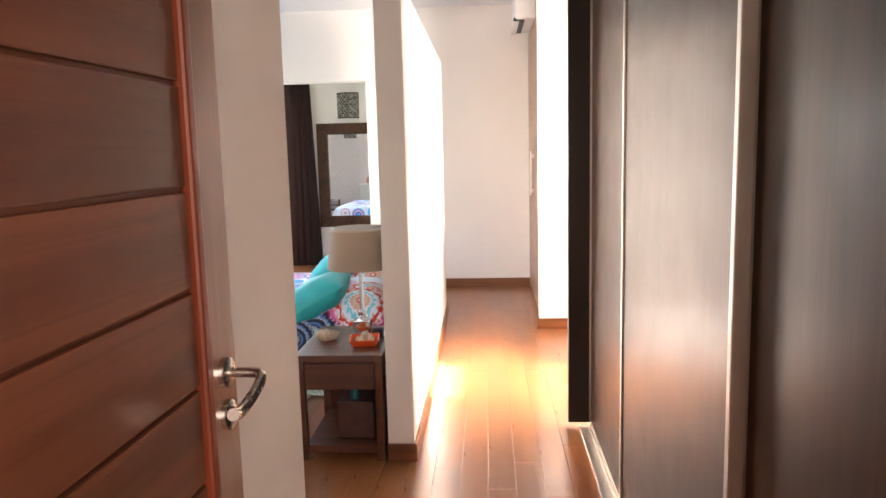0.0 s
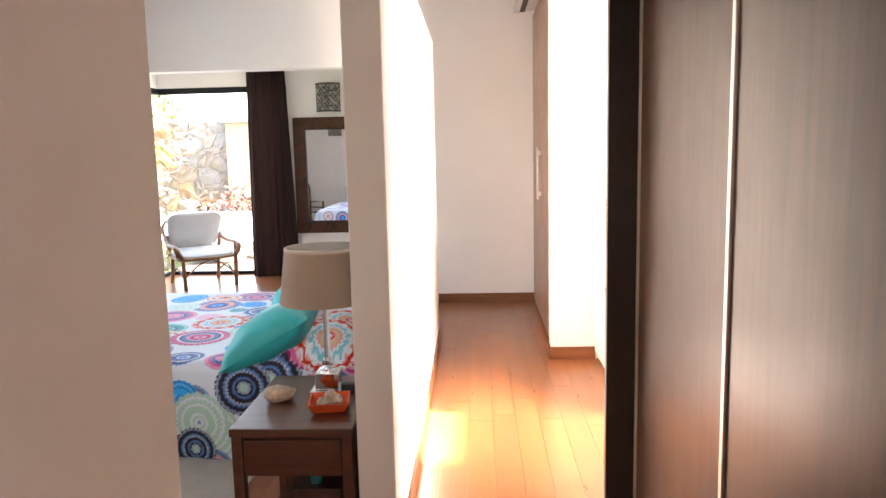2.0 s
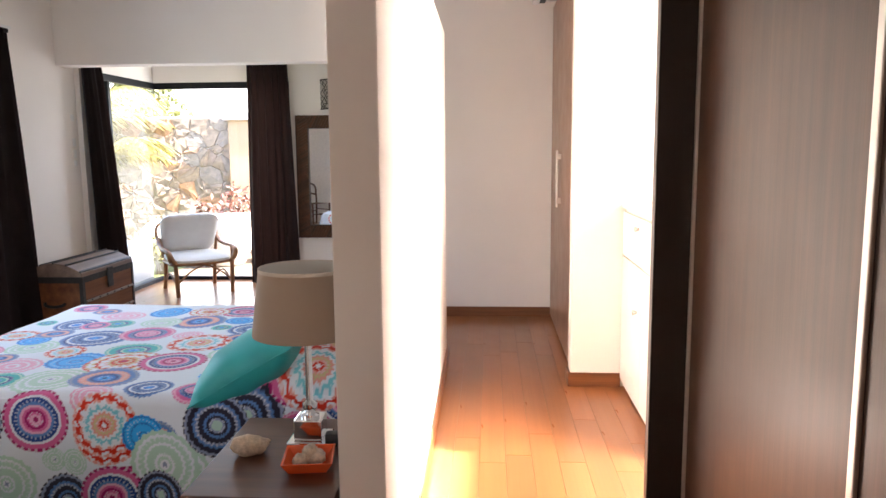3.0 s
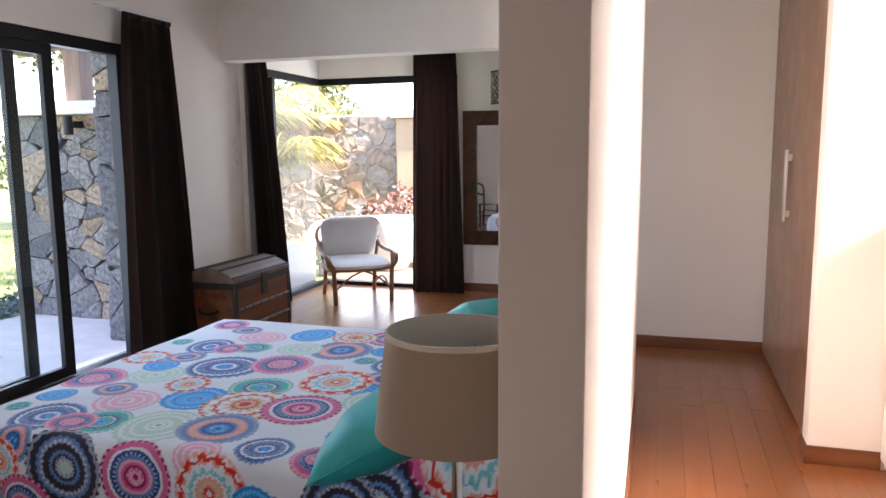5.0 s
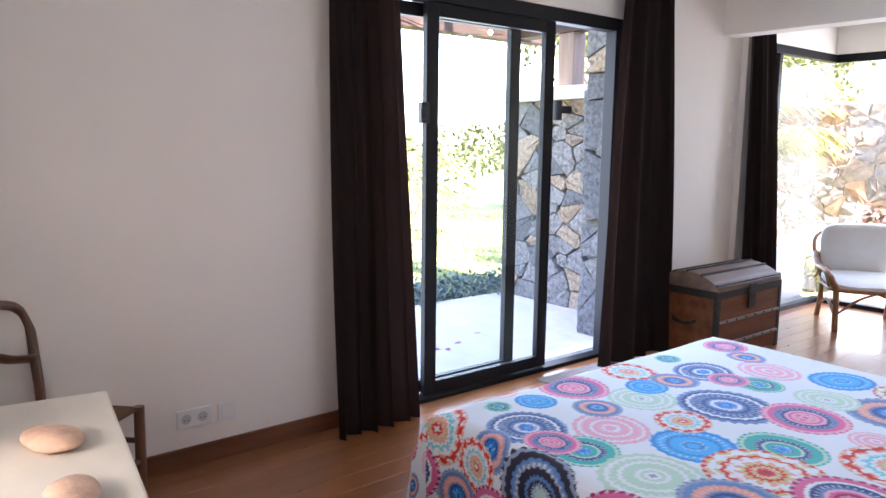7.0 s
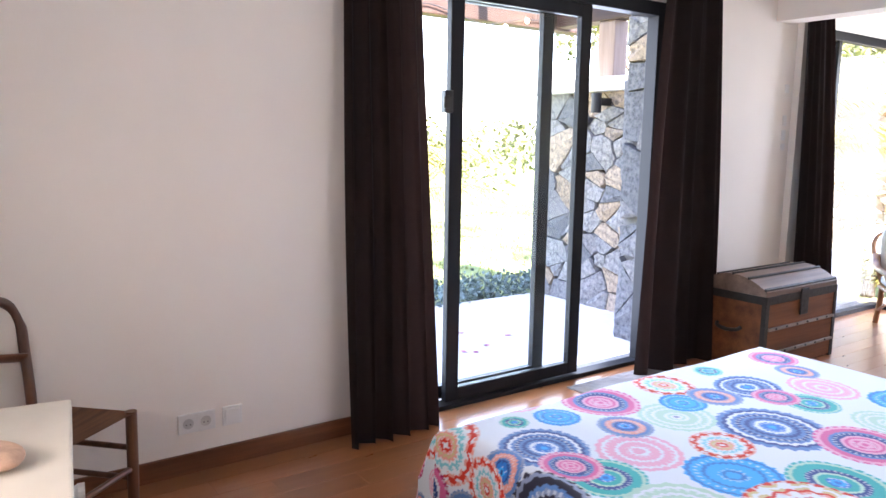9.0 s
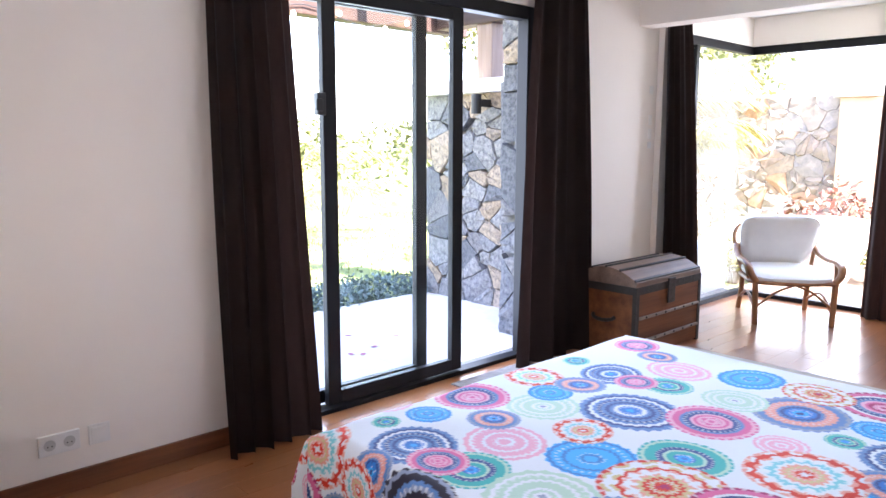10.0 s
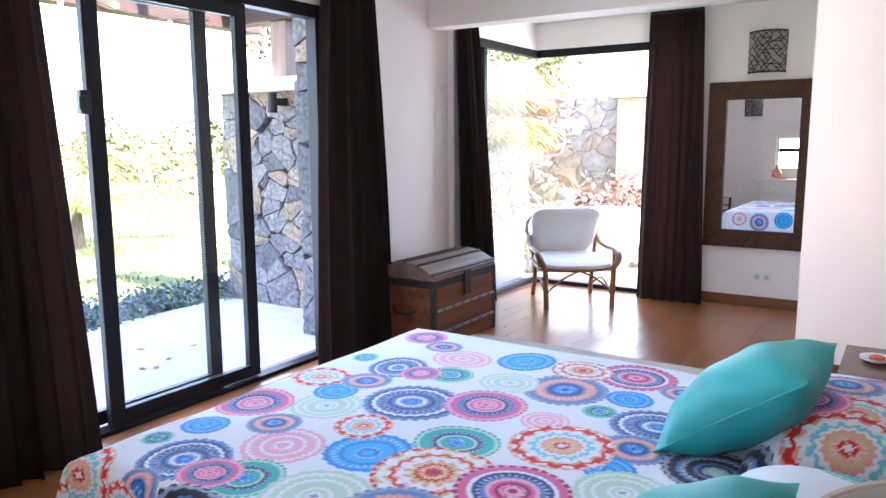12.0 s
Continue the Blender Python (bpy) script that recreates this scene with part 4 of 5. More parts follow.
def lid_z(u):
    return TH + 0.05 + LID * (1 - (2 * u - 1) ** 2) * 0.95


def lid_solid(y0, y1, lift=0.0, u0=0.0, u1=1.0, n=14):
    bm = bmesh.new()
    a, c = [], []
    for i in range(n + 1):
        u = u0 + (u1 - u0) * i / n
        for y, lst in ((y0, a), (y1, c)):
            lst.append((bm.verts.new((u * TX, y, lid_z(u) + lift)), bm.verts.new((u * TX, y, TH + 0.002 if lift == 0 else lid_z(u) - 0.004))))
    for i in range(n):
        bm.faces.new((a[i][0], a[i + 1][0], c[i + 1][0], c[i][0]))
        bm.faces.new((a[i][1], c[i][1], c[i + 1][1], a[i + 1][1]))
        bm.faces.new((a[i][0], a[i][1], a[i + 1][1], a[i + 1][0]))
        bm.faces.new((c[i][0], c[i + 1][0], c[i + 1][1], c[i][1]))
    for k in (0, n):
        bm.faces.new((a[k][0], c[k][0], c[k][1], a[k][1]))
    return bm


lid = part("lid", lid_solid(0, TY), wood("grey_worn_lid_wood", (0.24, 0.15, 0.105), (0.11, 0.064, 0.043), "y", 0.62, 0.7), trunk, "worn greyish domed lid", 50)
for u in (0.02, 0.27, 0.5, 0.73, 0.975):
    part("slat", lid_solid(-0.004, TY + 0.004, 0.010, u - 0.012, u + 0.012, 4), IRON, lid, "raised dark lid batten")
for z0, z1 in ((TH - 0.03, TH + 0.02),):
    part("rim_strap", boxes((TX, TX + 0.006, -0.004, TY + 0.004, z0, z1), (0, TX, -0.006, 0, z0, z1), (0, TX, TY, TY + 0.006, z0, z1)), IRON, trunk, "blackened iron rim strap")
for y in (-0.006, TY - 0.030):
    part("corner_strap", boxes((TX - 0.025, TX + 0.005, y, y + 0.036, 0.0, TH - 0.03)), IRON, trunk)
WORN_STEEL = metal("worn_strap_steel", (0.30, 0.25, 0.22), 0.45, 0.7)
for z in (0.115, 0.27):
    part("batten", box(TX, TX + 0.016, 0.03, TY - 0.03, z, z + 0.018, 0.004), WORN_STEEL, trunk, "worn steel-edged batten")
    for k in range(6):
        part("rivet", tube([(TX + 0.014, 0.1 + k * 0.12, z + 0.009), (TX + 0.021, 0.1 + k * 0.12, z + 0.015)], 0.006, 8), IRON, trunk)
part("lock_plate", box(TX + 0.006, TX + 0.016, TY / 2 - 0.045, TY / 2 + 0.045, TH - 0.13, TH + 0.04, 0.005), IRON, trunk, "dark iron lock plate")
part("side_handle", tube(spline([(TX * 0.32, -0.008, 0.27), (TX * 0.36, -0.03, 0.255), (TX * 0.5, -0.035, 0.245), (TX * 0.64, -0.03, 0.255), (TX * 0.68, -0.008, 0.27)], 5), 0.012, 8), IRON, trunk, "dark leather side handle")

# ---- rattan armchair ----
chair = thing("armchair", "rattan armchair with white seat and back cushions", "armchair", (-2.775, 8.57, 0), -142.5)
chair.scale = (1.12, 1.17, 0.86)


def cane(name, pts, r=0.013, label="", n=8):
    return part(name, tube(spline(pts, n), r * 1.2, 10), RATTAN, chair, label, smooth=60)


# front is local +y
for sx in (-1, 1):
    cane("front_leg", [(sx * 0.25, 0.24, 0.0), (sx * 0.255, 0.235, 0.2), (sx * 0.26, 0.23, 0.40)], 0.017)
    cane("rear_leg", [(sx * 0.24, -0.28, 0.0), (sx * 0.235, -0.24, 0.2), (sx * 0.235, -0.22, 0.38)], 0.016)
    cane("side_brace", [(sx * 0.25, 0.235, 0.12), (sx * 0.25, 0.0, 0.24), (sx * 0.24, -0.24, 0.13)], 0.009)
    cane("armrest", [(sx * 0.26, 0.23, 0.40), (sx * 0.29, 0.235, 0.46), (sx * 0.305, 0.20, 0.525), (sx * 0.31, 0.10, 0.552), (sx * 0.305, -0.06, 0.548), (sx * 0.29, -0.20, 0.575), (sx * 0.275, -0.28, 0.64)], 0.021)
    cane("arm_support", [(sx * 0.285, 0.16, 0.40), (sx * 0.295, 0.13, 0.48), (sx * 0.307, 0.08, 0.545)], 0.012)
    cane("stretcher", [(sx * 0.25, 0.235, 0.16), (sx * 0.12, 0.235, 0.30), (0.0, 0.235, 0.37)], 0.008)
cane("seat_hoop", [(-0.26, 0.23, 0.39), (0, 0.27, 0.385), (0.26, 0.23, 0.39), (0.27, 0.0, 0.38), (0.235, -0.22, 0.37), (0, -0.25, 0.36), (-0.235, -0.22, 0.37), (-0.27, 0.0, 0.38), (-0.26, 0.23, 0.39)], 0.016)
cane("back_hoop", [(-0.235, -0.22, 0.38), (-0.27, -0.27, 0.55), (-0.285, -0.33, 0.74), (-0.20, -0.39, 0.84), (0.0, -0.41, 0.865), (0.20, -0.39, 0.84), (0.285, -0.33, 0.74), (0.27, -0.27, 0.55), (0.235, -0.22, 0.38)], 0.014)
for k in range(-2, 3):
    cane("back_cane", [(k * 0.085, -0.24, 0.37), (k * 0.09, -0.31, 0.60), (k * 0.085, -0.395 + abs(k) * 0.004, 0.845 - abs(k) * 0.008)], 0.007)
for k in range(-3, 4):
    cane("seat_cane", [(k * 0.075, 0.24, 0.385), (k * 0.075, 0.0, 0.372), (k * 0.07, -0.235, 0.365)], 0.006)


def soft_pad(w, h, t, power=4.0, taper=0.0):
    bm = bmesh.new()
    bmesh.ops.create_cube(bm, size=2.0)
    bmesh.ops.subdivide_edges(bm, edges=list(bm.edges), cuts=14, use_grid_fill=True)
    for v in bm.verts:
        x, y, z = v.co
        k = (abs(x) ** power + abs(y) ** power) ** (1 / power)
        m = max(abs(x), abs(y))
        f = m / k if k > 1e-6 else 1.0
        edge = max(0.0, 1 - m ** 5) ** 0.5
        crease = 0.08 * noise.noise(Vector((x * 2.4, y * 2.4, z)))
        v.co = Vector((x * f * w / 2 * (1 - taper * (0.5 - 0.5 * y) ** 1.5), y * f * h / 2, z * t / 2 * (0.35 + 0.65 * edge + crease)))
    return bm


part("seat_cushion", soft_pad(0.55, 0.56, 0.085, 3.5), CUSHION_WHITE, chair, "white seat cushion", 60, (0, 0.0, 0.43), (-3, 0, 0))
part("back_cushion", soft_pad(0.57, 0.56, 0.10, 5.0, 0.22), CUSHION_WHITE, chair, "white back cushion", 60, (0, -0.235, 0.68), (72, 0, 0))


# ---- framed wall mirror and wall lamps ----
mirror = thing("mirror", "large wall mirror in a wide dark wooden frame", "mirror", (0, 0, 0))
MX0, MX1, MZ0, MZ1, MF = -1.815, -0.957, 0.50, 1.873, 0.147
part("glass", box(MX0 + MF - 0.01, MX1 - MF + 0.01, YB - 0.030, YB - 0.022, MZ0 + MF - 0.01, MZ1 - MF + 0.01), MIRROR, mirror, "clear silvered mirror glass")
part("backing", box(MX0 + 0.02, MX1 - 0.02, YB - 0.02, YB, MZ0 + 0.02, MZ1 - 0.02), WENGE_DARK, mirror)


# things kept on the lower shelf of the near bedside table
tagged(part("storage_box", box(-0.09, 0.09, -0.13, 0.13, 0, 0.19, 0.006), wood("red_brown_box_wood", (0.10, 0.035, 0.025), (0.05, 0.018, 0.013), "y", 0.5), None, loc=(-0.23, 3.12, 0.07)), "dark red-brown box on the bedside shelf", "box")
jar = thing("glass_bottle", "small teal glass bottle on the stored box", "bottle", (-0.24, 3.05, 0.26))
part("bottle", lathe([(0.022, 0), (0.024, 0.04), (0.012, 0.06), (0.010, 0.08)], 18), paint("teal_bottle_glass", (0.02, 0.16, 0.17), 0.12), jar, smooth=50)


def slatted_side(x0, x1, z0, z1):
    """One side of the frame: wide board faced with narrow slanting strips."""
    return box(x0, x1, YB - 0.045, YB - 0.02, z0, z1, 0.006)


for b in ((MX0, MX0 + MF, MZ0, MZ1), (MX1 - MF, MX1, MZ0, MZ1), (MX0 + MF, MX1 - MF, MZ0, MZ0 + MF), (MX0 + MF, MX1 - MF, MZ1 - MF, MZ1)):
    part("frame_side", slatted_side(*b), MIRRORWOOD, mirror, "dark board faced with slanting strips")


def strip_mesh():
    return mesh_of("strip", box(-0.0135, 0.0135, -0.006, 0.006, -0.5, 0.5, 0.002), MIRRORWOOD)


STRIP = strip_mesh()


def strips(x0, x1, z0, z1, angle):
    """Slanting wood strips laid side by side over one side of the frame."""
    ca, sa = math.cos(angle), math.sin(angle)
    pitch = 0.029
    cx, cz = (x0 + x1) / 2, (z0 + z1) / 2
    reach = math.hypot(x1 - x0, z1 - z0) / 2
    k = -int(reach / pitch)
    while k * pitch < reach:
        px, pz = cx + ca * k * pitch, cz + sa * k * pitch
        # the strip runs along (-sa, ca); clip it to the board
        lo, hi = -9.0, 9.0
        for p0, d, a, b2 in ((px, -sa, x0, x1), (pz, ca, z0, z1)):
            if abs(d) > 1e-6:
                t0, t1 = sorted(((a - p0) / d, (b2 - p0) / d))
                lo, hi = max(lo, t0), min(hi, t1)
        if hi - lo > 0.02:
            m = (lo + hi) / 2
            ob = new("strip", STRIP)
            ob.matrix_basis = Matrix.Translation((px - sa * m, YB - 0.048, pz + ca * m)) @ Matrix.Rotation(-angle, 4, "Y") @ Matrix.Diagonal((1, 1, hi - lo - 0.012, 1))
            ob.parent = mirror
        k += 1


strips(MX0 + 0.004, MX0 + MF, MZ0 + 0.004, MZ1 - 0.004, radians(-62))
strips(MX1 - MF, MX1 - 0.004, MZ0 + 0.004, MZ1 - 0.004, radians(-62))
strips(MX0 + MF, MX1 - MF, MZ0 + 0.004, MZ0 + MF - 0.004, radians(-28))
strips(MX0 + MF, MX1 - MF, MZ1 - MF + 0.004, MZ1 - 0.004, radians(-28))
part("inner_lip", boxes((MX0 + MF - 0.008, MX0 + MF, YB - 0.056, YB - 0.03, MZ0 + MF - 0.008, MZ1 - MF + 0.008), (MX1 - MF, MX1 - MF + 0.008, YB - 0.056, YB - 0.03, MZ0 + MF - 0.008, MZ1 - MF + 0.008), (MX0 + MF, MX1 - MF, YB - 0.056, YB - 0.03, MZ0 + MF - 0.008, MZ0 + MF), (MX0 + MF, MX1 - MF, YB - 0.056, YB - 0.03, MZ1 - MF, MZ1 - MF + 0.008)), WENGE_DARK, mirror)


def sconce(label, at, rz):
    """Half-round wall lamp: pierced dark metal net over a pale shade."""
    s = thing("wall_lamp", label, "wall lamp", at, rz, group="wall lamps")
    w, h, bulge = 0.285, 0.32, 0.09

    def fn(u, v, lift=0.0):
        a = (u - 0.5) * 2
        return (a * w / 2, -(bulge + lift) * math.cos(a * math.pi / 2) - 0.004, v * h)

    part("shade", grid_mesh(24, 2, fn, 0.003), SHADE_IN, s, "pale inner shade", 60)
    rnd = random.Random(11)
    nx, nz = 6, 11
    pts = {}
    for i in range(nx + 1):
        for j in range(nz + 1):
            u = min(1, max(0, (i + (0.5 if j % 2 else 0.0) + rnd.uniform(-0.28, 0.28)) / nx))
            v = min(1, max(0, (j + rnd.uniform(-0.25, 0.25)) / nz)) if 0 < j < nz else j / nz
            pts[i, j] = fn(u, v, 0.006)
    bm = bmesh.new()
    for i in range(nx + 1):
        for j in range(nz):
            for di in ((0, 1) if j % 2 else (0, -1)):
                q = pts.get((i + di, j + 1))
                if q and rnd.random() < 0.86:
                    tube([pts[i, j], [(a + b) / 2 for a, b in zip(pts[i, j], q)], q], 0.0036, 5, bm)
            if i < nx and rnd.random() < 0.45:
                tube([pts[i, j], pts[i + 1, j]], 0.0036, 5, bm)
    part("net", bm, IRON, s, "dark pierced metal net")
    for v in (0.0, 1.0):
        part("rim", tube([fn(k / 16, v, 0.006) for k in range(17)], 0.006, 6), IRON, s)
    part("backplate", box(-w / 2, w / 2, -0.006, 0.0, 0.0, h), IRON, s)
    return s


sconce("half-round wall lamp of pierced dark metal over the mirror", (-1.383, YB, 1.94), 0)
sconce("half-round wall lamp of pierced dark metal on the window wall", (-2.69, 2.15, 1.80), 180)


# ---- sockets and small white plates ----
def socket(x, y, z, facing, double=True):
    """French wall socket plate; facing: +x or -y."""
    s = thing("socket", "white double wall socket plate" if double else "white blank wall plate", "socket", (x, y, z), 90 if facing == "x" else 0, group="sockets")
    w = 0.155 if double else 0.085
    part("plate", box(-w / 2, w / 2, -0.010, 0, -0.042, 0.042, 0.004), SOCKET, s)
    # grey disc and black pins carry the shade of well and holes as colour
    for k in ((-0.036, 0.036) if double else ()):
        part("well", tube([(k, -0.0105, 0), (k, -0.0112, 0)], 0.022, 24), paint("socket_well_shade", (0.55, 0.54, 0.52), 0.4), s)
        for q in (-0.008, 0.008):
            part("hole", tube([(k + q, -0.011, -0.004), (k + q, -0.0125, -0.004)], 0.0028, 8), BLACKPLASTIC, s)
    if not double:
        part("cover", box(-0.032, 0.032, -0.014, -0.010, -0.032, 0.032, 0.003), SOCKET, s)
    return s


socket(XW, 3.362, 0.217, "x")
socket(XW, 3.513, 0.217, "x", False)
socket(-1.327, YB, 0.255, "y")



def mark_plate(z, h):
    """Small white plate, added to stand for a bright mark beside the bay curtain."""
    s = thing("bright_mark", "small white plate standing in for a bright mark beside the bay curtain", "switch", (XW, 7.615, z), 90, group="light switches")
    part("plate", box(-0.022, 0.022, -0.009, 0, -h / 2, h / 2, 0.003), SOCKET, s)
    part("raised_face", box(-0.014, 0.014, -0.014, -0.009, -h / 2 + 0.008, h / 2 - 0.008, 0.003), SOCKET, s)
    return s


for z, h in ((1.80, 0.06), (1.575, 0.075), (1.47, 0.075), (1.385, 0.05)):
    mark_plate(z, h)

# ---- door mat ----
mat_bm = grid_mesh(60, 36, lambda u, v: (-3.40 + 0.45 * v, 5.43 + 0.88 * u, 0.006 + 0.004 * noise.noise(Vector((u * 30, v * 18, 0)))), 0.0)
tagged(part("door_mat", mat_bm, MATCLOTH, None, smooth=80), "grey-brown woven mat in front of the patio door", "mat").modifiers.new("thickness", "SOLIDIFY").thickness = 0.012

# ---- dresser, copper flask, stones ----
dresser = thing("dresser", "cream painted chest of drawers under the small window", "dresser", (-2.487, 2.325, 0), -8)
DW, DD, DH = 0.95, 0.43, 0.76
part("top", box(-0.01, DW + 0.01, 0, DD + 0.012, DH - 0.025, DH, 0.006), CREAM, dresser)
part("carcass", box(0, DW, 0.0, DD - 0.02, 0.06, DH - 0.025), CREAM, dresser)
part("plinth", box(0.02, DW - 0.02, 0.02, DD - 0.04, 0.0, 0.06), CREAM, dresser)
for i in range(3):
    z = 0.075 + i * 0.22
    f = part("drawer", box(0.012, DW - 0.012, DD - 0.02, DD, z, z + 0.205, 0.004), CREAM, dresser)
    for x in (0.2, DW - 0.2):
        part("knob", tube([(x, DD, z + 0.10), (x, DD + 0.016, z + 0.10), (x, DD + 0.03, z + 0.10)], lambda q: 0.007 + 0.011 * (q > 0.3), 14), SOCKET, f, "white round knob")


def stone(at, sx, sy, sz, seed, rz):
    tagged(part("stone", lumpy(sx, sy, sz, seed, 0.12, 1.2), PEBBLE, None, smooth=80, loc=at, rot=(0, 0, rz)), "flat smooth pinkish stone on the dresser", "stone", "stones on the dresser")


stone((-2.12, 2.575, DH + 0.018), 0.085, 0.055, 0.02, 4, 20)
stone((-1.82, 2.55, DH + 0.018), 0.075, 0.05, 0.02, 6, -10)
flask = thing("copper_flask", "hammered copper flask with a narrow neck", "flask", (-2.24, 2.36, DH))
part("body", lathe([(0.05, 0), (0.075, 0.02), (0.085, 0.07), (0.07, 0.13), (0.03, 0.165), (0.024, 0.20), (0.03, 0.215)], 28), COPPER, flask, smooth=60)
part("grip", tube(spline([(0.07, 0, 0.12), (0.10, 0, 0.15), (0.08, 0, 0.20), (0.028, 0, 0.205)], 6), 0.006, 8), COPPER, flask)

# ---- rush-seated wooden chair ----
rc = thing("chair", "old brown wooden chair with curved back and woven seat", "chair", (-3.18, 2.75, 0), -50)
rc.scale = (1, 1, 0.95)


def bar(name, pts, r, flat=1.0, n=8, sides=10):
    return part(name, tube(spline(pts, n), r, sides, None, flat), CHAIRWOOD, rc, smooth=60)


for sx in (-1, 1):
    bar("front_leg", [(sx * 0.20, 0.20, 0), (sx * 0.205, 0.205, 0.2), (sx * 0.21, 0.205, 0.46)], 0.02)
    bar("stretcher", [(sx * 0.205, 0.20, 0.20), (sx * 0.19, 0.0, 0.20), (sx * 0.175, -0.19, 0.20)], 0.011)
    bar("stretcher", [(sx * 0.205, 0.20, 0.32), (sx * 0.19, 0.0, 0.32), (sx * 0.175, -0.19, 0.32)], 0.011)
bar("back_frame", [(-0.18, -0.21, 0), (-0.175, -0.19, 0.25), (-0.18, -0.19, 0.45), (-0.195, -0.22, 0.65), (-0.205, -0.245, 0.76), (-0.16, -0.265, 0.845), (0, -0.275, 0.875), (0.16, -0.265, 0.845), (0.205, -0.245, 0.76), (0.195, -0.22, 0.65), (0.18, -0.19, 0.45), (0.175, -0.19, 0.25), (0.18, -0.21, 0)], 0.019)
bar("back_slat", [(-0.19, -0.215, 0.63), (-0.10, -0.235, 0.65), (0, -0.24, 0.685), (0.10, -0.235, 0.65), (0.19, -0.215, 0.63)], 0.025, 0.4)
bar("front_rail", [(-0.205, 0.205, 0.24), (0, 0.205, 0.24), (0.205, 0.205, 0.24)], 0.011)
bar("rear_rail", [(-0.175, -0.19, 0.28), (0, -0.19, 0.28), (0.175, -0.19, 0.28)], 0.011)
RUSH = wood("woven_rush", (0.30, 0.13, 0.055), (0.13, 0.05, 0.02), "x", 0.5, 2.0)
part("seat", grid_mesh(20, 20, lambda u, v: ((u - 0.5) * (0.36 + 0.08 * v), -0.20 + 0.42 * v, 0.455 - 0.012 * math.sin(3.14 * u) * math.sin(3.14 * v)), 0.035), RUSH, rc, "woven brown rush seat", smooth=40)

# ---- ornaments on the alcove cabinet ----
vase = thing("vase", "slender blue glass bottle vase with a red flower", "vase", (1.43, 5.30, 1.15))
vase.scale = (0.85, 0.85, 0.85)
part("bottle", lathe([(0.022, 0), (0.034, 0.01), (0.036, 0.04), (0.024, 0.09), (0.011, 0.14), (0.009, 0.24), (0.013, 0.255)], 24), BLUEGLASS, vase, smooth=60)
bm = bmesh.new()
for k in range(7):
    a = k * 0.9
    tube([(0, 0, 0.25), (0.015 * math.cos(a), 0.015 * math.sin(a), 0.30), (0.045 * math.cos(a), 0.045 * math.sin(a), 0.315 + 0.01 * (k % 2))], lambda f: 0.004 + 0.008 * f, 6, bm, 0.5)
part("flower", bm, ORANGE, vase, "red flower")
star = thing("star_ornament", "small wooden star ornament on a block", "ornament", (1.345, 5.30, 1.15))
star.scale = (0.75, 0.75, 0.75)
part("block", box(-0.04, 0.04, -0.035, 0.035, 0, 0.03, 0.004), TIMBERZ, star)
part("post", tube([(0, 0, 0.03), (0, 0, 0.10)], 0.01, 8), TIMBERZ, star)
bm = bmesh.new()
ring = [Vector(((0.075 if k % 2 == 0 else 0.032) * math.sin(k * math.pi / 5), 0, 0.155 + (0.075 if k % 2 == 0 else 0.032) * math.cos(k * math.pi / 5))) for k in range(10)]
fr = [bm.verts.new(q + Vector((0, -0.012, 0))) for q in ring]
bk = [bm.verts.new(q + Vector((0, 0.012, 0))) for q in ring]
bm.faces.new(fr)
bm.faces.new(bk[::-1])
for k in range(10):
    bm.faces.new((fr[k], bk[k], bk[(k + 1) % 10], fr[(k + 1) % 10]))
part("star", bm, TIMBERZ, star)

# ---- bedside rugs ----
def rug(x0, x1, y0, y1):
    bm = bmesh.new()
    r, pts = 0.12, []
    for cx, cy, a0 in ((x1 - r, y1 - r, 0), (x0 + r, y1 - r, 90), (x0 + r, y0 + r, 180), (x1 - r, y0 + r, 270)):
        for k in range(7):
            a = radians(a0 + 15 * k)
            pts.append((cx + r * math.cos(a), cy + r * math.sin(a)))
    top = [bm.verts.new((x, y, 0.014)) for x, y in pts]
    low = [bm.verts.new((x, y, 0.0)) for x, y in pts]
    bm.faces.new(top)
    bm.faces.new(low[::-1])
    for k in range(len(pts)):
        j = (k + 1) % len(pts)
        bm.faces.new((top[k], low[k], low[j], top[j]))
    tagged(part("rug", bm, fabric("pale_grey_rug_pile", (0.50, 0.48, 0.44), 220, 1.0, 0.85)), "pale grey short-pile rug beside the bed", "rug", "bedside rugs")


rug(-2.95, -0.70, 5.86, 7.16)
rug(-2.0, -0.67, 3.28, 4.1)


# ---- outside: ground, patio, stone walls, plants ----
setting("ground", boxes((-400, -3.69, -400, 400, -0.42, -0.10), (-3.69, 2.15, YB + 0.2, 400, -0.42, -0.10), (2.15, 400, -400, 400, -0.42, -0.10), (-3.69, 2.15, -400, -2.4, -0.42, -0.10)), LAWN, "sunlit lawn and garden soil", "ground")
setting("patio", box(-5.62, -3.69, 2.0, 7.4, -0.10, -0.03, 0.01), PATIO, "pale smooth concrete patio", "patio")
setting("gravel_bed", box(-3.69, -0.6, YB + 0.2, 12.6, -0.10, -0.04), PEBBLES, "pebble bed outside the bay window", "gravel")


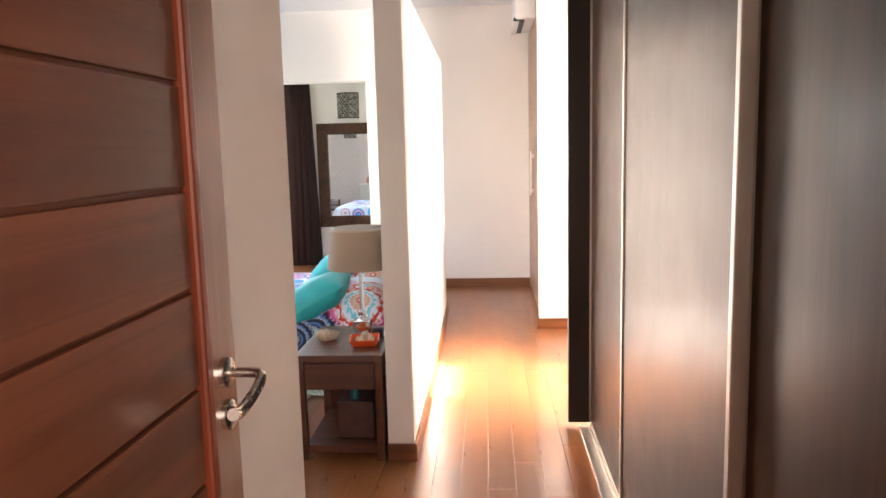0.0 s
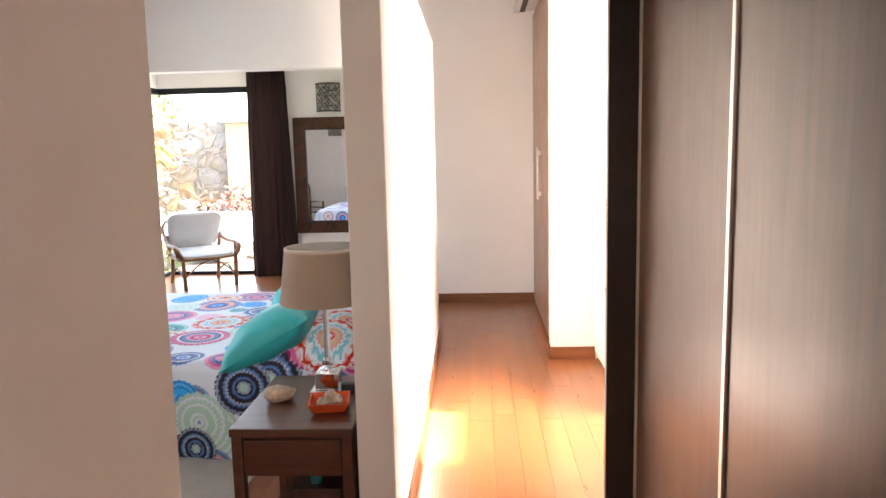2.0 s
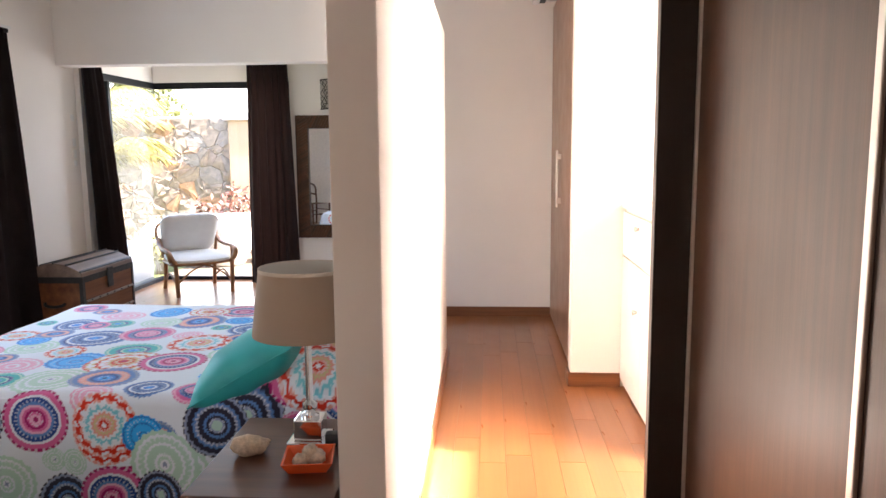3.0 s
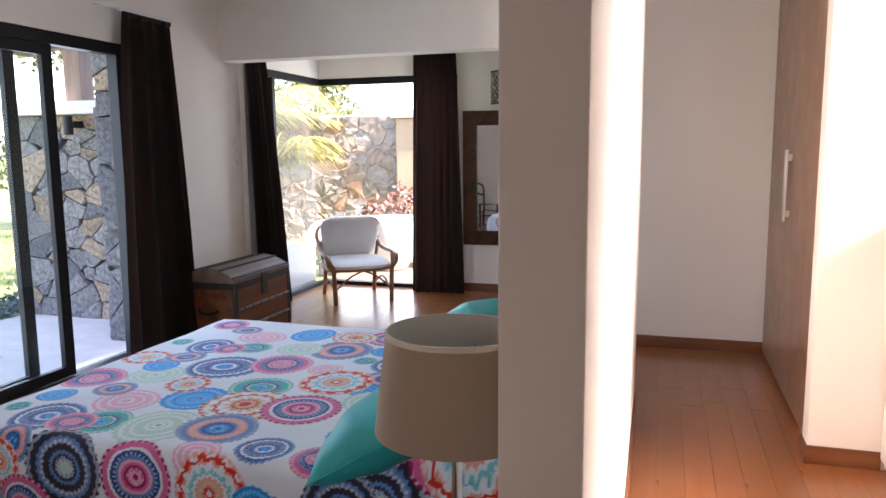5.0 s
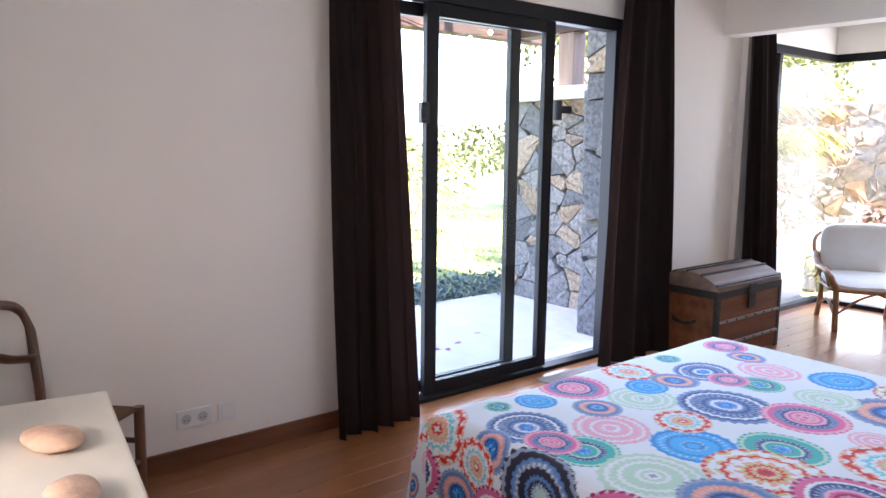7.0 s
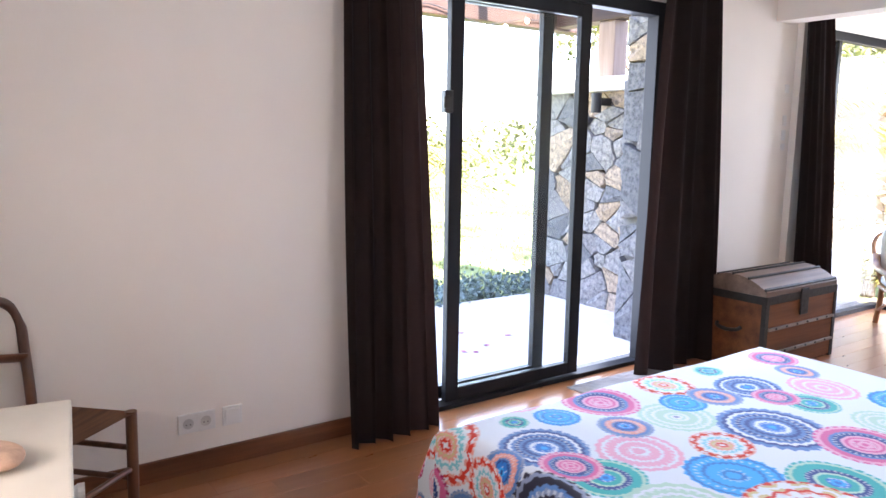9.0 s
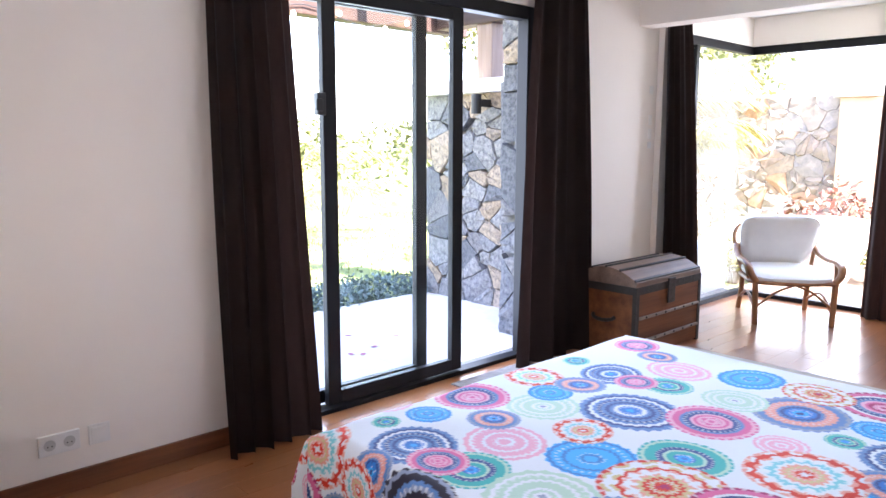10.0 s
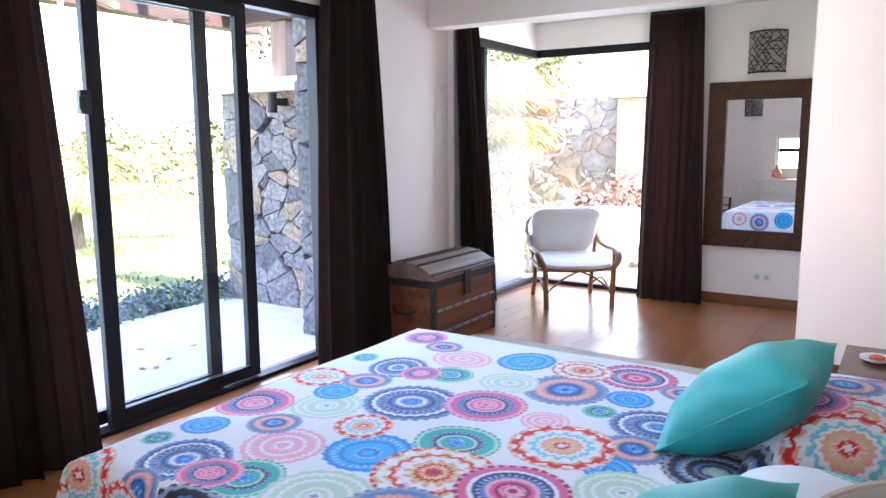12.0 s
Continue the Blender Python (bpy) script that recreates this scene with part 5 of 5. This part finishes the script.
def rubble(parent, origin, ux, w, h, count, mat, seed, deep=0.07, gap=0.005):
    """Close-fitted rubble: every stone a many-sided block of its own. ux: unit vector along the wall; the face looks to its right."""
    rnd = random.Random(seed)
    ux = Vector(ux)
    nrm = ux.cross(Vector((0, 0, 1)))
    seeds = []
    while len(seeds) < count:
        c = max(((rnd.uniform(0, w), rnd.uniform(0, h)) for _ in range(rnd.choice((1, 2, 4)))), key=lambda q: min([math.hypot(q[0] - s[0], (q[1] - s[1]) * 1.25) for s in seeds] or [9]))
        seeds.append((c[0], c[1], rnd.uniform(-0.3, 0.3)))
    for c in seeds:
        poly = [(0, 0), (w, 0), (w, h), (0, h)]
        for s in seeds:
            if s is c:
                continue
            f = 0.5 + 0.5 * (c[2] - s[2])
            mx, mz, dx, dz = c[0] + (s[0] - c[0]) * f, c[1] + (s[1] - c[1]) * f, s[0] - c[0], (s[1] - c[1]) * 1.3
            side = [(q[0] - mx) * dx + (q[1] - mz) * dz for q in poly]
            cut = []
            for k in range(len(poly)):
                a, b, fa, fb = poly[k], poly[(k + 1) % len(poly)], side[k], side[(k + 1) % len(poly)]
                if fa <= 0:
                    cut.append(a)
                if fa * fb < 0:
                    t = fa / (fa - fb)
                    cut.append((a[0] + (b[0] - a[0]) * t, a[1] + (b[1] - a[1]) * t))
            poly = cut
            if len(poly) < 3:
                break
        if len(poly) < 3:
            continue
        gx, gz = sum(q[0] for q in poly) / len(poly), sum(q[1] for q in poly) / len(poly)
        size = max(math.hypot(q[0] - gx, q[1] - gz) for q in poly)
        k0, k1 = 1 - gap / size, 1 - (gap + 0.009) / size
        out = deep * rnd.uniform(0.75, 1.15)
        bm = bmesh.new()
        fine = []
        for k in range(len(poly)):
            a, b = poly[k], poly[(k + 1) % len(poly)]
            fine += [a, ((a[0] + b[0]) / 2 + rnd.uniform(-0.008, 0.008), (a[1] + b[1]) / 2 + rnd.uniform(-0.008, 0.008))]
        rings = []
        for kk, dd in ((k0, 0.0), (k0, out * 0.7), (k1, out)):
            rings.append([bm.verts.new(ux * ((q[0] - gx) * kk) + Vector((0, 0, (q[1] - gz) * kk)) + nrm * (dd + (rnd.uniform(-0.012, 0.012) if dd else 0))) for q in fine])
        m = len(fine)
        for r0, r1 in zip(rings, rings[1:]):
            for k in range(m):
                bm.faces.new((r0[k], r0[(k + 1) % m], r1[(k + 1) % m], r1[k]))
        top = bm.verts.new(nrm * (out + rnd.uniform(0.0, 0.014)))
        for k in range(m):
            bm.faces.new((rings[-1][k], rings[-1][(k + 1) % m], top))
        part("stone_block", bm, mat, parent, loc=Vector(origin) + ux * gx + Vector((0, 0, gz)))


patio_wall = thing("stone_wall", "shaded rubble wall of grey and ochre stones beside the patio", "stone wall", kind="structure")
part("core", boxes((-5.60, -4.10, 7.28, 7.60, -0.10, 1.85), (-4.10, -3.60, 6.68, 7.60, -0.10, 2.75)), MORTAR, patio_wall, "recessed dark mortar")
part("coping", box(-5.75, -4.08, 7.12, 7.62, 1.82, 1.935, 0.01), LEDGE, patio_wall, "white rendered ledge")
rubble(patio_wall, (-5.60, 7.28, -0.06), (1, 0, 0), 1.50, 1.88, 66, STONE, 21, 0.07, 0.003)
rubble(patio_wall, (-4.10, 6.68, -0.06), (1, 0, 0), 0.50, 2.80, 24, STONE, 22, 0.07, 0.002)
rubble(patio_wall, (-4.10, 7.28, -0.06), (0, -1, 0), 0.60, 2.80, 28, STONE, 23, 0.07, 0.002)

garden_wall = thing("garden_wall", "sunlit warm stone garden wall with plastered end", "garden wall", kind="structure")
part("core", boxes((-6.4, -3.75, 12.72, 13.0, -0.1, 2.05)), PATIO, garden_wall)
rubble(garden_wall, (-6.4, 12.72, -0.1), (1, 0, 0), 2.65, 2.12, 150, GARDENSTONE, 31, 0.03, 0.0)
part("plastered_wall", box(-3.84, 1.5, 12.62, 13.0, -0.1, 1.98, 0.02), PEACH, garden_wall, "peach plastered wall")
part("coping", box(-3.90, 1.6, 12.55, 13.06, 1.98, 2.10, 0.01), LEDGE, garden_wall)

pergola = thing("pergola", "dark brown timber pergola over the patio, coloured darker as if backlit", "pergola", kind="structure")
part("beam", box(-5.6, -5.45, 1.6, 7.6, 2.38, 2.58, 0.01), TIMBER, pergola)
for k in range(7):
    part("rafter", box(-5.9, -3.69, 2.2 + 0.82 * k, 2.28 + 0.82 * k, 2.58, 2.72, 0.008), TIMBER, pergola)
part("cross_beam", box(-5.45, -3.72, 7.20, 7.36, 2.40, 2.58, 0.01), TIMBER, pergola)
part("post", box(-4.96, -4.78, 7.22, 7.38, 1.935, 2.40, 0.01), TIMBERZ, pergola, "weathered short post")
lights = thing("string_lights", "small warm fairy lights wound along the pergola", "string lights")
path = [(-5.43, 2.2 + 0.3 * k, 2.40 + 0.05 * math.sin(k * 1.7)) for k in range(17)]
part("cable", tube(spline(path, 3), 0.005, 5), BLACKPLASTIC, lights)
BULB, nt, b = node_material("warm_bulb_glow")
b.inputs["Emission Color"].default_value = (1.0, 0.75, 0.45, 1)
b.inputs["Emission Strength"].default_value = 6.0
bulb_mesh = mesh_of("bulb", lumpy(0.018, 0.018, 0.022, 1, 0.0), BULB)
for k in range(22):
    ob = new("bulb", bulb_mesh)
    ob.location = (-5.41 + 0.02 * math.sin(k), 2.3 + 0.225 * k, 2.36 + 0.06 * math.sin(k * 2.3))
    ob.parent = lights
lamp_out = thing("outdoor_lamp", "black cylindrical up-down lamp on the stone wall", "wall lamp")
part("tube", tube([(-4.80, 7.06, 1.64), (-4.80, 7.06, 1.80)], 0.042, 18), BLACKPLASTIC, lamp_out)
part("bracket", box(-4.82, -4.77, 7.06, 7.24, 1.70, 1.76), BLACKPLASTIC, lamp_out)


def leaves(bm, centre, radius, count, size, rnd, squash=1.0, droop=0.3):
    """Many small bent leaves scattered through a rough ball."""
    c = Vector(centre)
    for _ in range(count):
        d = Vector((rnd.gauss(0, 1), rnd.gauss(0, 1), rnd.gauss(0, 1) * squash)).normalized() * radius * rnd.uniform(0.35, 1.0) ** 0.5
        p = c + Vector((d.x, d.y, d.z * squash))
        a = Vector((rnd.uniform(-1, 1), rnd.uniform(-1, 1), rnd.uniform(-1, 0.6) - droop * 0.3)).normalized()
        s = a.orthogonal().normalized() * size * rnd.uniform(0.2, 0.35)
        l = a * size * rnd.uniform(0.7, 1.3)
        n = s.cross(l).normalized() * size * 0.08
        v = [bm.verts.new(q) for q in (p, p + l * 0.5 + s + n, p + l, p + l * 0.5 - s + n)]
        bm.faces.new(v)


def shrub(name, label, category, at, r, h, mat, seed, count=900, size=0.09, stems=7):
    rnd = random.Random(seed)
    s = thing(name, label, category, at)
    bm = bmesh.new()
    lv = bmesh.new()
    for k in range(stems):
        a = rnd.uniform(0, 6.28)
        tip = Vector((math.cos(a) * r * rnd.uniform(0.2, 0.9), math.sin(a) * r * rnd.uniform(0.2, 0.9), h * rnd.uniform(0.5, 0.95)))
        tube(spline([(0.05 * math.cos(a), 0.05 * math.sin(a), -0.1), tip * 0.5 + Vector((0, 0, 0.1 * h)), tip], 4), lambda f: 0.02 * (1 - 0.8 * f), 6, bm)
        leaves(lv, tip, r * 0.5, count // stems, size, rnd, 0.8)
    part("stems", bm, BARK, s)
    part("foliage", lv, mat, s)
    return s


def palm(label, at, fronds, length, seed, trunk_h=0.6):
    rnd = random.Random(seed)
    s = thing("palm", label, "palm", at)
    part("trunk", tube(spline([(0, 0, -0.1), (0.02, 0, trunk_h * 0.5), (0, 0.02, trunk_h)], 5), lambda f: 0.11 - 0.04 * f, 10), BARK, s)
    bm = bmesh.new()
    for k in range(fronds):
        a = k * 2.4 + rnd.uniform(-0.2, 0.2)
        up = rnd.uniform(0.3, 1.1)
        d = Vector((math.cos(a), math.sin(a), 0))
        pts = spline([Vector((0, 0, trunk_h)), Vector((0, 0, trunk_h + length * up * 0.45)) + d * length * 0.35, Vector((0, 0, trunk_h + length * up * 0.5)) + d * length * 0.75, Vector((0, 0, trunk_h + length * up * 0.25)) + d * length * 1.05], 18)
        tube(pts, lambda f: 0.014 * (1 - 0.8 * f), 5, bm)
        side = d.cross(Vector((0, 0, 1)))
        for i, q in enumerate(pts[3:]):
            f = i / (len(pts) - 3)
            ln = length * rnd.uniform(0.24, 0.36) * math.sin(math.pi * (0.15 + 0.8 * f))
            for sg in (-1, 1):
                tip = q + side * sg * ln + d * ln * 0.6 + Vector((0, 0, -ln * rnd.uniform(0.2, 0.8)))
                w = d * 0.011
                bm.faces.new([bm.verts.new(c) for c in (q - w, q + w, tip)])
    part("fronds", bm, PALM_LEAF, s)
    return s


hedge = thing("hedge", "low blue-green ground cover along the patio", "hedge", kind="stuff")
rnd = random.Random(40)
bm = bmesh.new()
for k in range(60):
    leaves(bm, (-5.80 + rnd.uniform(-0.16, 0.14), 1.6 + 0.108 * k, 0.02), 0.19, 110, 0.055, rnd, 0.85)
part("foliage", bm, HEDGE_LEAF, hedge)
bm = bmesh.new()
for k in range(9000):
    x, y = -6.1 - 6.5 * rnd.random() ** 1.4, rnd.uniform(1.0, 14.0)
    a = rnd.uniform(0, 6.28)
    hgt = rnd.uniform(0.03, 0.08)
    dx, dy = 0.012 * math.cos(a), 0.012 * math.sin(a)
    bm.faces.new([bm.verts.new(c) for c in ((x - dx, y - dy, -0.10), (x + dx, y + dy, -0.10), (x + 2 * dy, y - 2 * dx, -0.10 + hgt))])
tagged(part("grass", bm, GRASS), "short sunlit lawn grass", "grass", kind="stuff")
palm("young palm with yellow-green fronds on the lawn", (-10.4, 8.6, -0.1), 16, 1.7, 51, 0.5)
palm("yellow-green palm outside the bay window", (-5.35, 11.5, -0.1), 18, 1.0, 52, 1.35)
palm("tall yellow-green palm behind the bay window", (-6.0, 12.1, -0.1), 20, 1.3, 53, 1.9)
shrub("shrub", "loose green shrub at the lawn's far edge", "shrub", (-13.0, 11.5, -0.1), 1.4, 1.7, LEAF, 61, 1400, 0.14)
shrub("shrub", "loose green shrub at the lawn's far edge", "shrub", (-14.5, 8.0, -0.1), 1.6, 1.6, LEAF, 62, 1400, 0.14)
shrub("shrub", "loose green shrub at the lawn's far edge", "shrub", (-12.2, 14.0, -0.1), 1.5, 2.0, LEAF, 63, 1400, 0.14)
shrub("shrub", "leafy shrub behind the stone wall", "shrub", (-6.3, 9.3, -0.1), 0.7, 1.6, LEAF, 64, 1300, 0.10)
shrub("red_plant", "dark red leafed plant by the garden wall", "plant", (-2.75, 11.9, -0.05), 0.5, 1.0, RED_LEAF, 65, 170, 0.11, 9)
shrub("red_plant", "dark red leafed plant by the garden wall", "plant", (-3.7, 12.2, -0.05), 0.45, 1.05, RED_LEAF, 66, 150, 0.11, 9)
shrub("red_plant", "dark red leafed plant by the garden wall", "plant", (-3.35, 11.6, -0.05), 0.55, 0.75, RED_LEAF, 69, 230, 0.10, 11)
shrub("shrub", "low green plant under the white planter", "plant", (-2.72, 10.9, -0.05), 0.3, 0.42, LEAF, 67, 600, 0.06, 8)
shrub("shrub", "small strappy plant in the pebble bed", "plant", (-3.95, 10.2, -0.05), 0.25, 0.35, PALM_LEAF, 68, 200, 0.12, 8)


def tree(label, at, h, spread, seed, count=5200):
    rnd = random.Random(seed)
    t = thing("tree", label, "tree", at)
    wood_bm, lv = bmesh.new(), bmesh.new()
    tube(spline([(0, 0, -0.1), (0.08, 0.05, h * 0.25), (-0.05, 0.02, h * 0.5)], 6), lambda f: 0.16 - 0.07 * f, 10, wood_bm)
    for k in range(11):
        a = k * 2.4 + rnd.uniform(-0.3, 0.3)
        st = Vector((0, 0, h * rnd.uniform(0.28, 0.5)))
        tip = Vector((math.cos(a) * spread * rnd.uniform(0.5, 1), math.sin(a) * spread * rnd.uniform(0.5, 1), h * rnd.uniform(0.6, 1.0)))
        tube(spline([st, (st + tip) / 2 + Vector((0, 0, 0.1 * h)), tip], 5), lambda f: 0.06 * (1 - 0.8 * f), 7, wood_bm)
        for m in range(3):
            leaves(lv, tip + Vector((rnd.uniform(-0.5, 0.5), rnd.uniform(-0.5, 0.5), rnd.uniform(-0.4, 0.3))) * spread * 0.4, spread * 0.33, count // 33, 0.14, rnd, 0.7)
    part("trunk", wood_bm, BARK, t)
    part("crown", lv, LEAF, t)
    return t


tree("broad leafy garden tree beyond the stone wall", (-9.5, 13.8, -0.1), 4.2, 1.9, 71)
tree("leafy tree behind the garden wall", (-8.4, 16.2, -0.1), 3.6, 2.0, 72)

planter = thing("planter", "large white bowl-shaped planter on the pebbles", "planter", (-3.2, 10.6, -0.04))
part("bowl", lathe([(0.20, 0), (0.24, 0.03), (0.36, 0.28), (0.46, 0.60), (0.47, 0.66), (0.44, 0.66), (0.40, 0.58), (0.1, 0.56)], 44), PLANTER, planter, smooth=50)
block = thing("block_planter", "grey rectangular concrete planter outside the bay", "planter", (-3.98, 9.35, -0.10))
part("trough", boxes((-0.18, 0.18, -0.35, 0.35, 0, 0.50), bevel=0.012), GREYPLANTER, block)
ball = thing("ball_planter", "round white garden boulder in the sun", "boulder", (-4.3, 11.2, 0.2))
part("boulder", lumpy(0.36, 0.36, 0.34, 3, 0.12, 1.2), PLANTER, ball, smooth=80)

# ---- floor planks, laid last ----
PLANK_W = 0.1266
plank_mesh = mesh_of("plank", box(-PLANK_W / 2 + 0.0005, PLANK_W / 2 - 0.0005, -0.5, 0.5, -0.012, 0.0, 0.0012), FLOORWOOD)
rnd = random.Random(80)
x = XW + PLANK_W / 2
while x < 1.93:
    y0 = 2.16 if x < -1.5 else 1.76 if x < -0.42 else -0.22
    y1 = YB + 0.02 if x < -0.86 else YF - 0.002
    y = y0
    nxt = y0 + rnd.uniform(0.5, 1.8)
    while y < y1 - 0.01:
        e = min(nxt, y1)
        if y1 - e < 0.3:
            e = y1
        ob = new("plank", plank_mesh)
        ob.matrix_basis = Matrix.Translation((x, (y + e) / 2, 0)) @ Matrix.Diagonal((1, e - y - 0.001, 1, 1))
        ob.parent = floor
        y = e
        nxt = y + 1.83
    x += PLANK_W
setting("hall_floor", box(-1.0, 1.9, -2.2, -0.22, -0.012, 0.0), FLOORWOOD, "bamboo floor of the hall", "floor")

petal = mesh_of("petal", grid_mesh(4, 3, lambda u, v: ((u - 0.5) * 0.05, (v - 0.5) * 0.035, 0.006 + 0.012 * (u - 0.5) ** 2), 0.002), paint("pink_petal", (0.70, 0.22, 0.38), 0.6))
rnd = random.Random(91)
for k in range(9):
    ob = new("petal", petal)
    ob.matrix_basis = pose(-4.1 - rnd.random() * 0.9, 4.7 + rnd.random() * 1.3, -0.034, 0, 0, rnd.uniform(0, 360))
    tagged(ob, "fallen pink bougainvillea petal on the patio", "petal", "petals on the patio")
